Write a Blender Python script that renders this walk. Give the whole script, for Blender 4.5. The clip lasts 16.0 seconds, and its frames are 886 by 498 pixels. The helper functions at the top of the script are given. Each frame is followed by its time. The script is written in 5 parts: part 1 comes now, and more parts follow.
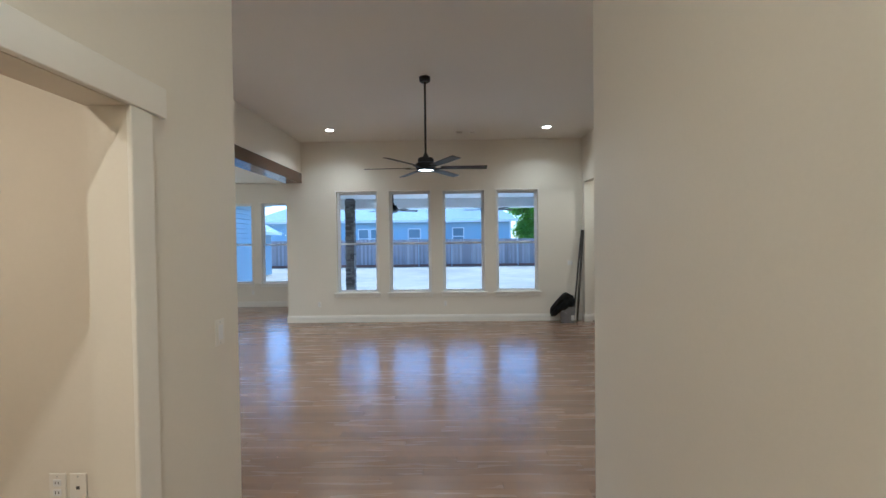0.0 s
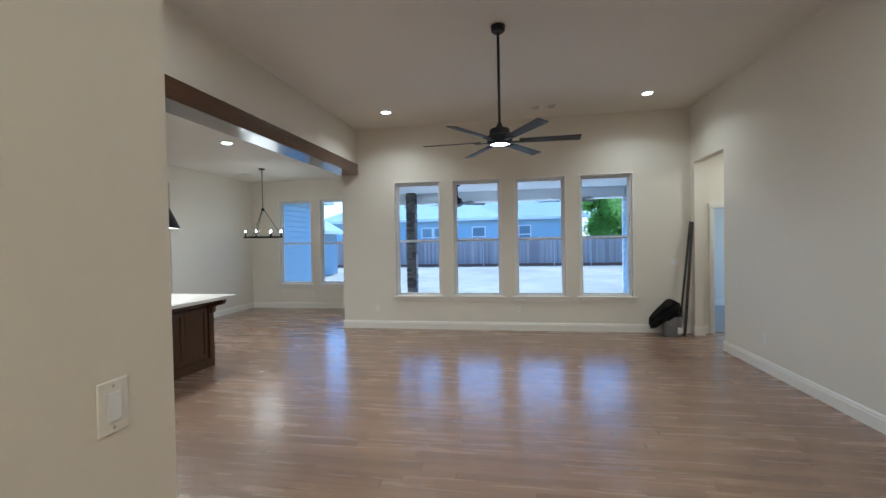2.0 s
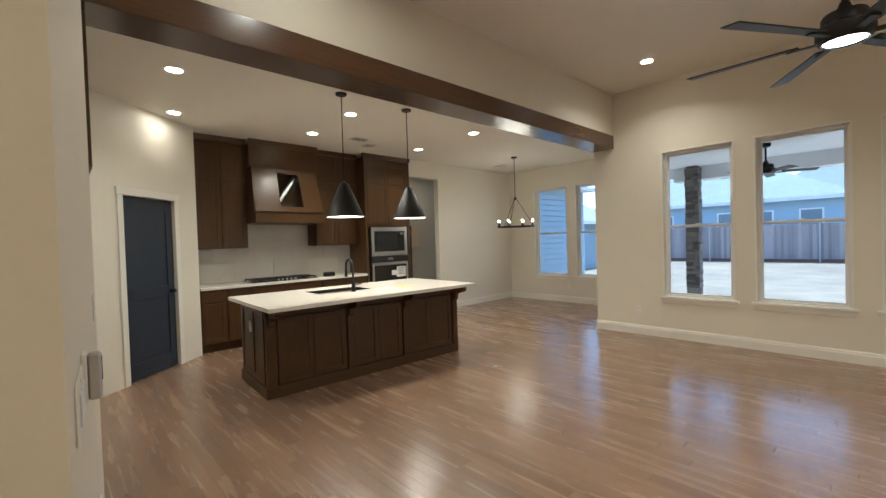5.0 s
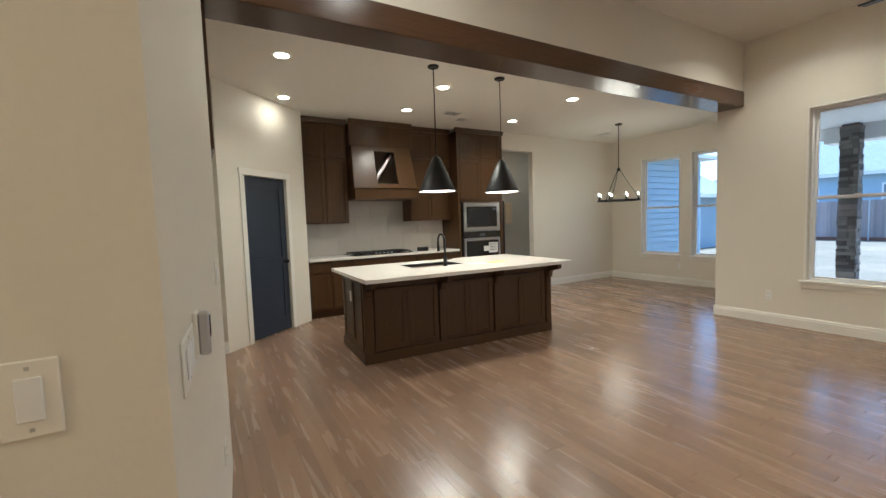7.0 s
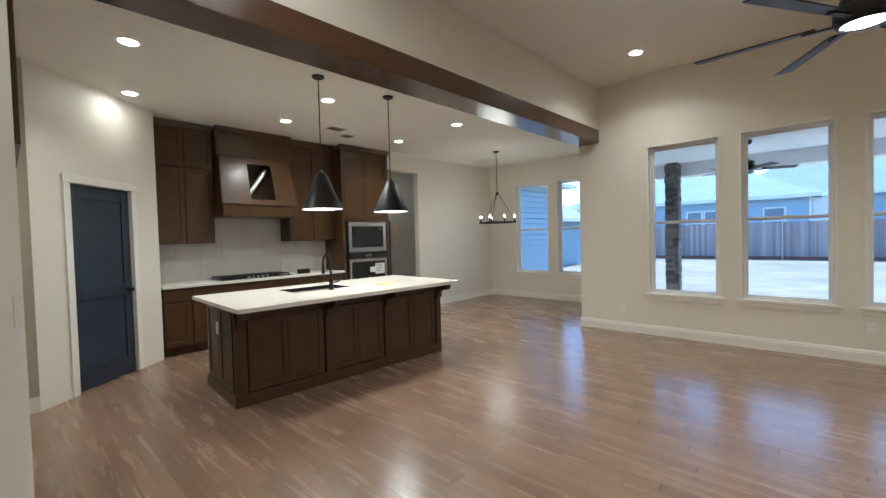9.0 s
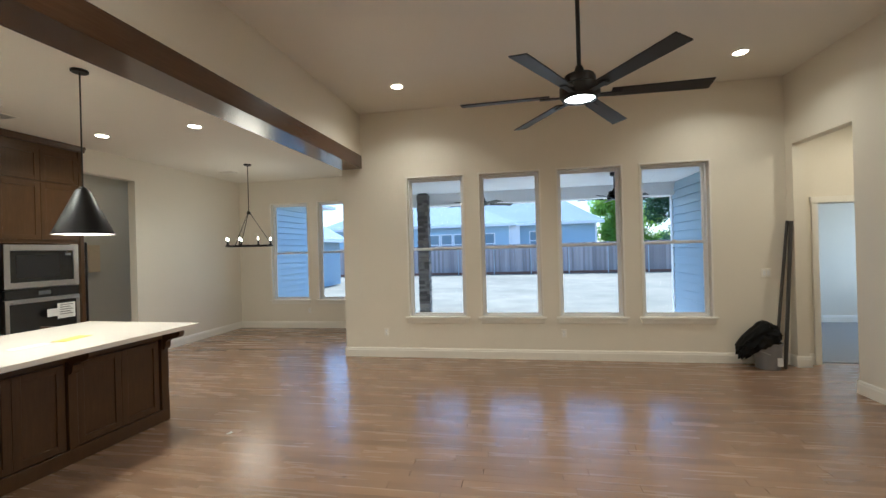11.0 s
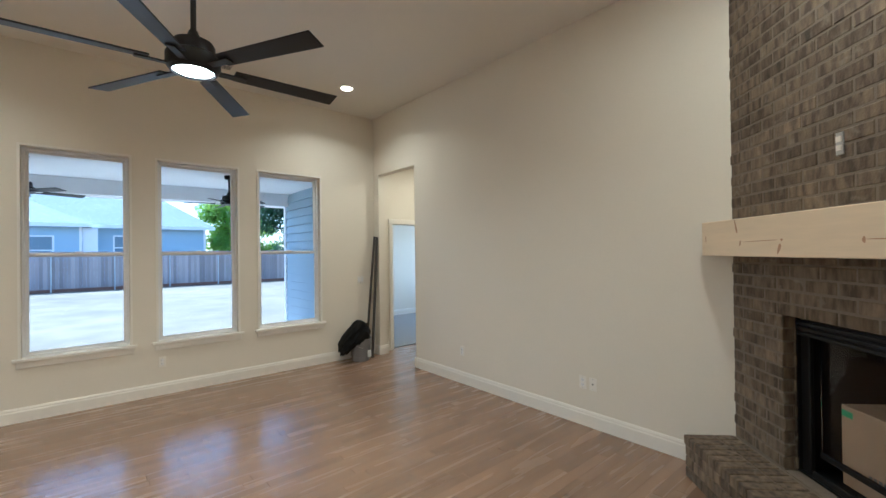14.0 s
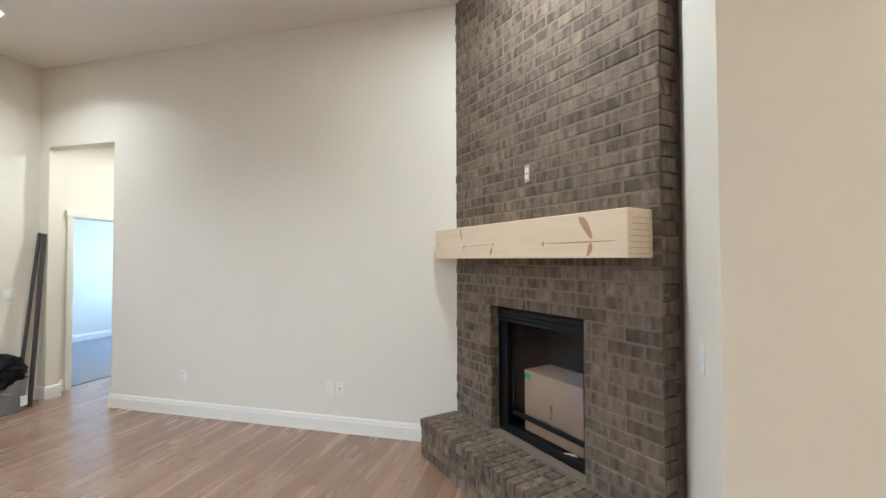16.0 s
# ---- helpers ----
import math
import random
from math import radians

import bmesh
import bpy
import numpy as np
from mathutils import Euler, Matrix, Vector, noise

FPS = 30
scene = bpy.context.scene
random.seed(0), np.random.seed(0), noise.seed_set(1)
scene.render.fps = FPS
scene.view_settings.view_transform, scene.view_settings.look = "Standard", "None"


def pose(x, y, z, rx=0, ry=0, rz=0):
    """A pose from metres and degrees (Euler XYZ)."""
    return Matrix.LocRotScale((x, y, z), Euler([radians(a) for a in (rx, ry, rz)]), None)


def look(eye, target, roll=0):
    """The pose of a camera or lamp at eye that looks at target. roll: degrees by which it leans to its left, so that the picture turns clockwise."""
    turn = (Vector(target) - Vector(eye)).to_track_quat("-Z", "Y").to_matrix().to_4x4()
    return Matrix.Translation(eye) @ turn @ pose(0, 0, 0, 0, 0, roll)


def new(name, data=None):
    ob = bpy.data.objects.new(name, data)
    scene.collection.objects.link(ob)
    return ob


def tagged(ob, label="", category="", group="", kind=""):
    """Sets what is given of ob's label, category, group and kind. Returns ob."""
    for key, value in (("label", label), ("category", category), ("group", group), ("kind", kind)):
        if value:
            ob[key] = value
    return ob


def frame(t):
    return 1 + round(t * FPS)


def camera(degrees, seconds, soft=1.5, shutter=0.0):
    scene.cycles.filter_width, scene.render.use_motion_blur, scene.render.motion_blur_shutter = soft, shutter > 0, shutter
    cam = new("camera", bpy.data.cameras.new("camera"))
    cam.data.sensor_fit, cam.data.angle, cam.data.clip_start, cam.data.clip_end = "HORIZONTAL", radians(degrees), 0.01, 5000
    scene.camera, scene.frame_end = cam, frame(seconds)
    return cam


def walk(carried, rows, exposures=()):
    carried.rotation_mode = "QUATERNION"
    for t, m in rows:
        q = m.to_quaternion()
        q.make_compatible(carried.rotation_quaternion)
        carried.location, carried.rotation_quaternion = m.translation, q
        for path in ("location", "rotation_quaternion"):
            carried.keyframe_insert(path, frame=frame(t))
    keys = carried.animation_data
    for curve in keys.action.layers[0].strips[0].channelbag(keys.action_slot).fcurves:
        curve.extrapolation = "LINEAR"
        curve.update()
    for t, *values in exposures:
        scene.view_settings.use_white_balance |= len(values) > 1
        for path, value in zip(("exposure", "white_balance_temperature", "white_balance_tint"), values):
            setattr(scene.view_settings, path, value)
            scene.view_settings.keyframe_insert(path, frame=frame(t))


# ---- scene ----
cam = camera(94.2, 16.0)
PATH = [
    (0, (0.12, 0.017, 1.628), (0.092, 2.017, 1.592), -0.7),
    (0.5, (0.097, 0.261, 1.628), (0.029, 2.259, 1.583), -0.8),
    (1, (0.028, 0.555, 1.609), (-0.092, 2.551, 1.567), -1.0),
    (1.5, (-0.014, 0.844, 1.594), (-0.22, 2.833, 1.557), -1.1),
    (2, (-0.046, 1.082, 1.579), (-0.38, 3.054, 1.544), -1.1),
    (2.5, (-0.129, 1.358, 1.572), (-0.615, 3.298, 1.543), -1.3),
    (3, (-0.125, 1.588, 1.565), (-0.791, 3.474, 1.539), -1.4),
    (3.5, (-0.1, 1.789, 1.552), (-0.96, 3.594, 1.53), -1.4),
    (4, (-0.141, 1.917, 1.541), (-1.21, 3.608, 1.523), -1.7),
    (4.5, (-0.09, 1.986, 1.53), (-1.365, 3.526, 1.511), -1.8),
    (5, (-0.036, 1.999, 1.498), (-1.49, 3.372, 1.459), -1.8),
    (7.5, (-0.133, 2.098, 1.458), (-1.861, 3.095, 1.314), -1.9),
    (8, (-0.177, 2.121, 1.437), (-1.839, 3.227, 1.32), -1.8),
    (8.5, (-0.232, 2.112, 1.442), (-1.784, 3.372, 1.356), -1.6),
    (9, (-0.293, 2.099, 1.475), (-1.661, 3.557, 1.419), -1.6),
    (9.5, (-0.41, 2.13, 1.517), (-1.527, 3.789, 1.491), -1.6),
    (10, (-0.496, 2.23, 1.541), (-1.345, 4.04, 1.537), -1.6),
    (12.5, (-0.603, 2.663, 1.641), (-0.208, 4.623, 1.637), -1.2),
    (13, (-0.594, 2.695, 1.63), (0.074, 4.58, 1.628), -1.1),
    (13.5, (-0.559, 2.714, 1.619), (0.389, 4.475, 1.621), -1.1),
    (14, (-0.558, 2.753, 1.583), (0.739, 4.275, 1.596), -0.7),
    (14.5, (-0.548, 2.803, 1.576), (1.068, 3.981, 1.597), -0.5),
    (15, (-0.536, 2.868, 1.554), (1.293, 3.676, 1.589), -0.4),
    (15.5, (-0.542, 2.889, 1.541), (1.368, 3.478, 1.585), -0.3),
    (16, (-0.517, 2.896, 1.532), (1.421, 3.386, 1.579), -0.2),
]
walk(cam, [(t, look(eye, target, roll)) for t, eye, target, roll in PATH], exposures=[
    (0.0, 1.20, 4150, 2), (2.5, 1.22, 4200, 2), (3.5, 1.30, 4450, 2), (5.0, 1.25, 4850, 2), (7.5, 1.32, 4600, 2), (8.5, 1.36, 4400, 1), (9.5, 1.28, 4600, 2), (10.0, 1.28, 4750, 2),
    (12.5, 1.26, 4600, 1), (13.5, 1.34, 4480, 1), (14.0, 1.48, 4480, 1), (14.5, 1.62, 4520, 1), (15.0, 1.85, 4500, 2), (15.5, 2.08, 4250, 2), (16.0, 2.24, 4180, 3)])


# ---- daylight ----
world = bpy.data.worlds.new("sky")
scene.world = world
world.use_nodes = True
wn = world.node_tree.nodes
wl = world.node_tree.links
sky = wn.new("ShaderNodeTexSky")
sky.sky_type = "NISHITA"
sky.sun_disc = False
SUN_EL, SUN_AZ = 62.0, 2.0          # degrees: height, and turn from +y towards +x
sky.sun_elevation = radians(SUN_EL)
sky.sun_rotation = radians(SUN_AZ)
wl.new(sky.outputs[0], wn["Background"].inputs[0])
wn["Background"].inputs[1].default_value = 0.15
sun_data = bpy.data.lights.new("sun", "SUN")
sun_data.energy = 4.6
sun_data.angle = radians(0.5)
sun_data.color = (1.0, 0.95, 0.88)
sun = new("sun", sun_data)
ce, se = math.cos(radians(SUN_EL)), math.sin(radians(SUN_EL))
sun.matrix_world = look((0, 0, 30), (-30 * ce * math.sin(radians(SUN_AZ)), -30 * ce * math.cos(radians(SUN_AZ)), 30 - 30 * se))

WARM, WARMER = (1.0, 0.765, 0.50), (1.0, 0.72, 0.42)


# ---- materials ----
def mat(name, color, rough=0.5, metal=0.0, grain=0.0, grain_scale=30.0, stain=0.0, stain_scale=1.5, bump=0.0, bump_scale=200.0, coat=0.0, island=0.0, obrand=0.0, stretch=(1, 1, 1)):
    m = bpy.data.materials.new(name)
    m.use_nodes = True
    nt = m.node_tree
    b = nt.nodes["Principled BSDF"]
    b.inputs["Roughness"].default_value = rough
    b.inputs["Metallic"].default_value = metal
    b.inputs["Coat Weight"].default_value = coat
    b.inputs["Coat Roughness"].default_value = 0.18
    geo = nt.nodes.new("ShaderNodeTexCoord")
    mp = nt.nodes.new("ShaderNodeMapping")
    mp.inputs["Scale"].default_value = stretch
    nt.links.new(geo.outputs["Object"], mp.inputs["Vector"])
    rgb = nt.nodes.new("ShaderNodeRGB")
    rgb.outputs[0].default_value = (*color, 1)
    out = rgb.outputs[0]

    def vary(fac, amount, out):
        mr = nt.nodes.new("ShaderNodeMapRange")
        mr.inputs["To Min"].default_value = 1 - amount
        mr.inputs["To Max"].default_value = 1 + amount
        nt.links.new(fac, mr.inputs["Value"])
        mx = nt.nodes.new("ShaderNodeVectorMath")
        mx.operation = "SCALE"
        nt.links.new(out, mx.inputs[0])
        nt.links.new(mr.outputs[0], mx.inputs["Scale"])
        return mx.outputs[0]

    for amount, scale in ((grain, grain_scale), (stain, stain_scale)):
        if amount:
            n = nt.nodes.new("ShaderNodeTexNoise")
            n.inputs["Scale"].default_value = scale
            n.inputs["Detail"].default_value = 5
            nt.links.new(mp.outputs[0], n.inputs["Vector"])
            out = vary(n.outputs["Fac"], amount, out)
    if island:
        g = nt.nodes.new("ShaderNodeNewGeometry")
        out = vary(g.outputs["Random Per Island"], island, out)
    if obrand:
        g = nt.nodes.new("ShaderNodeObjectInfo")
        out = vary(g.outputs["Random"], obrand, out)
    nt.links.new(out, b.inputs["Base Color"])
    if bump:
        n = nt.nodes.new("ShaderNodeTexNoise")
        n.inputs["Scale"].default_value = bump_scale
        n.inputs["Detail"].default_value = 4
        nt.links.new(mp.outputs[0], n.inputs["Vector"])
        bp = nt.nodes.new("ShaderNodeBump")
        bp.inputs["Strength"].default_value = bump
        bp.inputs["Distance"].default_value = 0.004
        nt.links.new(n.outputs["Fac"], bp.inputs["Height"])
        nt.links.new(bp.outputs[0], b.inputs["Normal"])
    return m


def glow(name, color, strength):
    m = bpy.data.materials.new(name)
    m.use_nodes = True
    b = m.node_tree.nodes["Principled BSDF"]
    b.inputs["Base Color"].default_value = (0.8, 0.8, 0.8, 1)
    b.inputs["Emission Color"].default_value = (*color, 1)
    b.inputs["Emission Strength"].default_value = strength
    return m


def glass(name, color=(1, 1, 1), rough=0.0, ior=1.1):
    m = bpy.data.materials.new(name)
    m.use_nodes = True
    b = m.node_tree.nodes["Principled BSDF"]
    b.inputs["Base Color"].default_value = (*color, 1)
    b.inputs["Roughness"].default_value = rough
    b.inputs["Transmission Weight"].default_value = 1.0
    b.inputs["IOR"].default_value = ior
    return m


WALL = mat("wall_paint", (0.76, 0.715, 0.615), 0.55, grain=0.02, grain_scale=60, stain=0.03, stain_scale=0.8, bump=0.12, bump_scale=90)
CEIL = mat("ceiling_paint", (0.76, 0.725, 0.645), 0.7, stain=0.03, stain_scale=0.7, bump=0.12, bump_scale=80)
TRIM = mat("trim_paint", (0.82, 0.79, 0.72), 0.35, grain=0.02, grain_scale=25)
VINYL = mat("window_vinyl", (0.82, 0.82, 0.82), 0.4)
def oak(name, pieces):
    """Oiled oak: long grain along x, tone that changes from board to board, and sparse dark knots."""
    m = mat(name, (0.37, 0.262, 0.182), 0.27, coat=0.25, stretch=(0.5, 4, 4))
    nt = m.node_tree
    b = nt.nodes["Principled BSDF"]
    pos = nt.nodes.new("ShaderNodeNewGeometry")
    rnd = nt.nodes.new("ShaderNodeObjectInfo").outputs["Random"] if pieces else pos.outputs["Random Per Island"]
    shift = nt.nodes.new("ShaderNodeVectorMath")
    shift.operation = "MULTIPLY_ADD"
    comb = nt.nodes.new("ShaderNodeCombineXYZ")
    for k in range(3):
        nt.links.new(rnd, comb.inputs[k])
    nt.links.new(comb.outputs[0], shift.inputs[0])
    shift.inputs[1].default_value = (17.0, 0.0, 9.0)
    nt.links.new(pos.outputs["Position"], shift.inputs[2])
    mp = nt.nodes.new("ShaderNodeMapping")
    mp.inputs["Scale"].default_value = (0.45, 5.0, 1.0)
    nt.links.new(shift.outputs[0], mp.inputs["Vector"])
    grain = nt.nodes.new("ShaderNodeTexNoise")
    grain.inputs["Scale"].default_value = 3.0
    grain.inputs["Detail"].default_value = 2
    grain.inputs["Distortion"].default_value = 0.3
    nt.links.new(mp.outputs[0], grain.inputs["Vector"])
    ramp = nt.nodes.new("ShaderNodeValToRGB")
    ramp.color_ramp.elements[0].position, ramp.color_ramp.elements[0].color = 0.25, (0.238, 0.149, 0.092, 1)
    ramp.color_ramp.elements[1].position, ramp.color_ramp.elements[1].color = 0.75, (0.290, 0.190, 0.120, 1)
    nt.links.new(grain.outputs["Fac"], ramp.inputs[0])
    tone = nt.nodes.new("ShaderNodeMapRange")
    tone.inputs["To Min"].default_value, tone.inputs["To Max"].default_value = 0.85, 1.18
    nt.links.new(rnd, tone.inputs["Value"])
    mul = nt.nodes.new("ShaderNodeVectorMath")
    mul.operation = "SCALE"
    nt.links.new(ramp.outputs[0], mul.inputs[0])
    nt.links.new(tone.outputs[0], mul.inputs["Scale"])
    mk = nt.nodes.new("ShaderNodeMapping")
    mk.inputs["Scale"].default_value = (1.1, 2.2, 1.0)
    nt.links.new(shift.outputs[0], mk.inputs["Vector"])
    vor = nt.nodes.new("ShaderNodeTexVoronoi")
    vor.inputs["Scale"].default_value = 1.5
    nt.links.new(mk.outputs[0], vor.inputs["Vector"])
    kn = nt.nodes.new("ShaderNodeMapRange")
    kn.inputs["From Min"].default_value, kn.inputs["From Max"].default_value = 0.015, 0.055
    kn.inputs["To Min"].default_value, kn.inputs["To Max"].default_value = 0.75, 0.0
    nt.links.new(vor.outputs["Distance"], kn.inputs["Value"])
    mix = nt.nodes.new("ShaderNodeMix")
    mix.data_type = "RGBA"
    nt.links.new(kn.outputs[0], mix.inputs["Factor"])
    nt.links.new(mul.outputs[0], mix.inputs[6])
    mix.inputs[7].default_value = (0.075, 0.042, 0.024, 1)
    nt.links.new(mix.outputs[2], b.inputs["Base Color"])
    rr = nt.nodes.new("ShaderNodeMapRange")
    rr.inputs["To Min"].default_value, rr.inputs["To Max"].default_value = 0.265, 0.28
    nt.links.new(grain.outputs["Fac"], rr.inputs["Value"])
    nt.links.new(rr.outputs[0], b.inputs["Roughness"])
    return m


OAK, OAK_PIECE = oak("oak_floor", False), oak("oak_plank", True)
DARK_WOOD = mat("stained_wood", (0.072, 0.0365, 0.0135), 0.36, grain=0.28, grain_scale=14, stain=0.15, stain_scale=2, bump=0.05, bump_scale=60, stretch=(5, 5, 0.5), coat=0.08)
DARK_WOOD.node_tree.nodes["Principled BSDF"].inputs["Specular IOR Level"].default_value = 0.32
BEAM_WOOD = mat("stained_beam", (0.088, 0.043, 0.021), 0.25, grain=0.28, grain_scale=14, stain=0.15, stain_scale=2, bump=0.04, bump_scale=60, stretch=(6, 0.4, 6), coat=0.4)
QUARTZ = mat("white_quartz", (0.80, 0.76, 0.70), 0.22, grain=0.03, grain_scale=40, stain=0.03, stain_scale=3)
BLACK = mat("black_metal", (0.010, 0.0095, 0.0098), 0.42)
BLACK.node_tree.nodes["Principled BSDF"].inputs["Specular IOR Level"].default_value = 0.35
STEEL = mat("stainless_steel", (0.55, 0.55, 0.55), 0.28, metal=1.0, grain=0.06, grain_scale=30, stretch=(1, 1, 20))
BLACK_GLASS = mat("black_glass", (0.008, 0.008, 0.009), 0.06, coat=0.5)
NAVY = mat("navy_paint", (0.020, 0.027, 0.043), 0.35, stain=0.08, stain_scale=2)
CARPET = mat("grey_carpet", (0.34, 0.34, 0.35), 0.95, grain=0.2, grain_scale=150, bump=0.6, bump_scale=300)
PANE = glass("window_glass")
CAN_GLOW = glow("can_lamp", (1.0, 0.78, 0.5), 18.0)


# ---- mesh helpers ----
def box(bm, x0, x1, y0, y1, z0, z1, bevel=0.0, segs=1):
    vs = [bm.verts.new((x, y, z)) for z in (z0, z1) for x, y in ((x0, y0), (x1, y0), (x1, y1), (x0, y1))]
    fs = [bm.faces.new([vs[i] for i in f]) for f in ((0, 3, 2, 1), (4, 5, 6, 7), (0, 1, 5, 4), (1, 2, 6, 5), (2, 3, 7, 6), (3, 0, 4, 7))]
    if bevel:
        es = list({e for f in fs for e in f.edges})
        bmesh.ops.bevel(bm, geom=es, offset=bevel, segments=segs, affect="EDGES", profile=0.5)
    return bm


def boxes(*specs, bevel=0.0):
    bm = bmesh.new()
    for s in specs:
        box(bm, *s, bevel=bevel)
    return bm


def prism(points, z0, z1, bevel=0.0):
    """A flat outline (counter-clockwise) raised from z0 to z1."""
    bm = bmesh.new()
    lo = [bm.verts.new((x, y, z0)) for x, y in points]
    hi = [bm.verts.new((x, y, z1)) for x, y in points]
    n = len(points)
    bm.faces.new(lo[::-1])
    bm.faces.new(hi)
    for i in range(n):
        bm.faces.new((lo[i], lo[(i + 1) % n], hi[(i + 1) % n], hi[i]))
    if bevel:
        bmesh.ops.bevel(bm, geom=list(bm.edges), offset=bevel, segments=2, affect="EDGES")
    return bm


def lathe(profile, n=32, bm=None, cx=0.0, cy=0.0, caps=True):
    """A turned shape from (radius, z) pairs, from the bottom up."""
    bm = bm or bmesh.new()
    rings = []
    for r, z in profile:
        rings.append([bm.verts.new((cx + r * math.cos(2 * math.pi * i / n), cy + r * math.sin(2 * math.pi * i / n), z)) for i in range(n)])
    for a, b in zip(rings, rings[1:]):
        for i in range(n):
            bm.faces.new((a[i], a[(i + 1) % n], b[(i + 1) % n], b[i]))
    if caps and profile[0][0] > 1e-5:
        bm.faces.new(rings[0][::-1])
    if caps and profile[-1][0] > 1e-5:
        bm.faces.new(rings[-1])
    bmesh.ops.remove_doubles(bm, verts=bm.verts, dist=1e-6)
    return bm


def tube(points, r, n=10, bm=None):
    """A round bar along points."""
    bm = bm or bmesh.new()
    pts = [Vector(p) for p in points]
    rings = []
    for i, p in enumerate(pts):
        d = (pts[min(i + 1, len(pts) - 1)] - pts[max(i - 1, 0)]).normalized()
        a = d.orthogonal().normalized() if not rings else (side - d * side.dot(d)).normalized()
        side = a
        b = d.cross(a)
        rings.append([bm.verts.new(p + r * (math.cos(2 * math.pi * k / n) * a + math.sin(2 * math.pi * k / n) * b)) for k in range(n)])
    for a, b in zip(rings, rings[1:]):
        for k in range(n):
            bm.faces.new((a[k], a[(k + 1) % n], b[(k + 1) % n], b[k]))
    bm.faces.new(rings[0][::-1])
    bm.faces.new(rings[-1])
    return bm


def mesh_of(name, bm, material, smooth=False):
    bmesh.ops.recalc_face_normals(bm, faces=bm.faces)
    me = bpy.data.meshes.new(name)
    bm.to_mesh(me)
    bm.free()
    me.materials.append(material)
    if smooth:
        me.shade_smooth()
        me.set_sharp_from_angle(angle=radians(35))
    return me


def part(name, bm, material, parent=None, label="", smooth=False):
    ob = new(name, mesh_of(name, bm, material, smooth))
    ob.parent = parent
    return tagged(ob, label)


def thing(name, label, category, group="", m=None, kind=""):
    ob = new(name)
    ob.empty_display_size = 0.1
    if m is not None:
        ob.matrix_world = m
    return tagged(ob, label, category, group, kind)


def solid(name, bm, material, label, category, kind="", smooth=False):
    return tagged(part(name, bm, material, None, label, smooth), "", category, "", kind)


def slab_with_holes(axis, a0, a1, u0, u1, z0, z1, holes=()):
    """A wall across axis 'x' or 'y' from a0 to a1, along the other axis from u0 to u1, with holes (u0, u1, z0, z1) through it."""
    us = sorted({u0, u1, *(min(max(h[k], u0), u1) for h in holes for k in (0, 1))})
    zs = sorted({z0, z1, *(min(max(h[k], z0), z1) for h in holes for k in (2, 3))})
    bm = bmesh.new()
    memo = {}

    def v(a, u, z):
        key = (a, u, z)
        if key not in memo:
            memo[key] = bm.verts.new((a, u, z) if axis == "x" else (u, a, z))
        return memo[key]

    def full(i, j):
        if not (0 <= i < len(us) - 1 and 0 <= j < len(zs) - 1):
            return False
        u, z = (us[i] + us[i + 1]) / 2, (zs[j] + zs[j + 1]) / 2
        return not any(h[0] < u < h[1] and h[2] < z < h[3] for h in holes)

    for i in range(len(us) - 1):
        for j in range(len(zs) - 1):
            if not full(i, j):
                continue
            p, q, r, s = us[i], us[i + 1], zs[j], zs[j + 1]
            for a in (a0, a1):
                bm.faces.new((v(a, p, r), v(a, q, r), v(a, q, s), v(a, p, s)))
            for di, dj, e in ((-1, 0, ((p, r), (p, s))), (1, 0, ((q, r), (q, s))), (0, -1, ((p, r), (q, r))), (0, 1, ((p, s), (q, s)))):
                if not full(i + di, j + dj):
                    (ua, za), (ub, zb) = e
                    bm.faces.new((v(a0, ua, za), v(a1, ua, za), v(a1, ub, zb), v(a0, ub, zb)))
    return bm


def wall(name, axis, a0, a1, u0, u1, z0, z1, holes=(), material=None, label="off-white painted drywall wall"):
    return solid(name, slab_with_holes(axis, a0, a1, u0, u1, z0, z1, holes), material or WALL, label, "wall", "structure")


def along(p, q):
    """A pose at p whose x axis runs level to q, and the distance."""
    d = math.hypot(q[0] - p[0], q[1] - p[1])
    return pose(p[0], p[1], 0, 0, 0, math.degrees(math.atan2(q[1] - p[1], q[0] - p[0]))), d


# ---- structure: floor, walls, ceilings ----
XL0, XL1 = -3.185, -2.875     # wall line over the beam
XR = 2.828                    # great room, side wall with the fireplace
YW = 8.393                    # great room, window wall
XK, YD = -6.56, 10.574        # kitchen and dining side wall; dining window wall
ZG, ZK = 3.68, 3.17          # ceilings
WIN_X = (-1.745, -0.665, 0.426, 1.515)
DWIN_X = (-5.375, -4.29)
WIN_W, WIN_Z0, WIN_Z1 = 0.835, 0.600, 2.66

floor = solid("floor", boxes((-8.6, 4.8, -2.2, 10.7, -0.12, -0.014)), mat("subfloor", (0.22, 0.14, 0.085), 0.8, grain=0.1), "light brown oak strip floor", "floor", "structure")

wall("wall_window", "y", YW, YW + 0.17, XL0, 4.8, 0, ZG, [(x - WIN_W / 2, x + WIN_W / 2, WIN_Z0, WIN_Z1) for x in WIN_X] + [(3.165, 3.985, -1, 2.04)])
# Two unseen walls, added to stop light leaking in behind the fireplace.
wall("wall_right_end", "x", 3.45, 3.6, 1.9, 3.6, 0, ZG)
wall("wall_right_back", "y", 3.58, 3.7, XR + 0.13, 3.6, 0, ZG)
wall("wall_right", "x", XR, XR + 0.13, 3.58, YW, 0, ZG, [(7.322, 8.255, -1, 2.785)])
solid("wall_over_beam", prism([(XL1, YW), (XL0 + 0.02, YW), (XL0 - 0.08, 1.85), (XL1 - 0.10, 1.85)], 2.9, ZG), WALL, "off-white painted drywall wall", "wall", "structure")
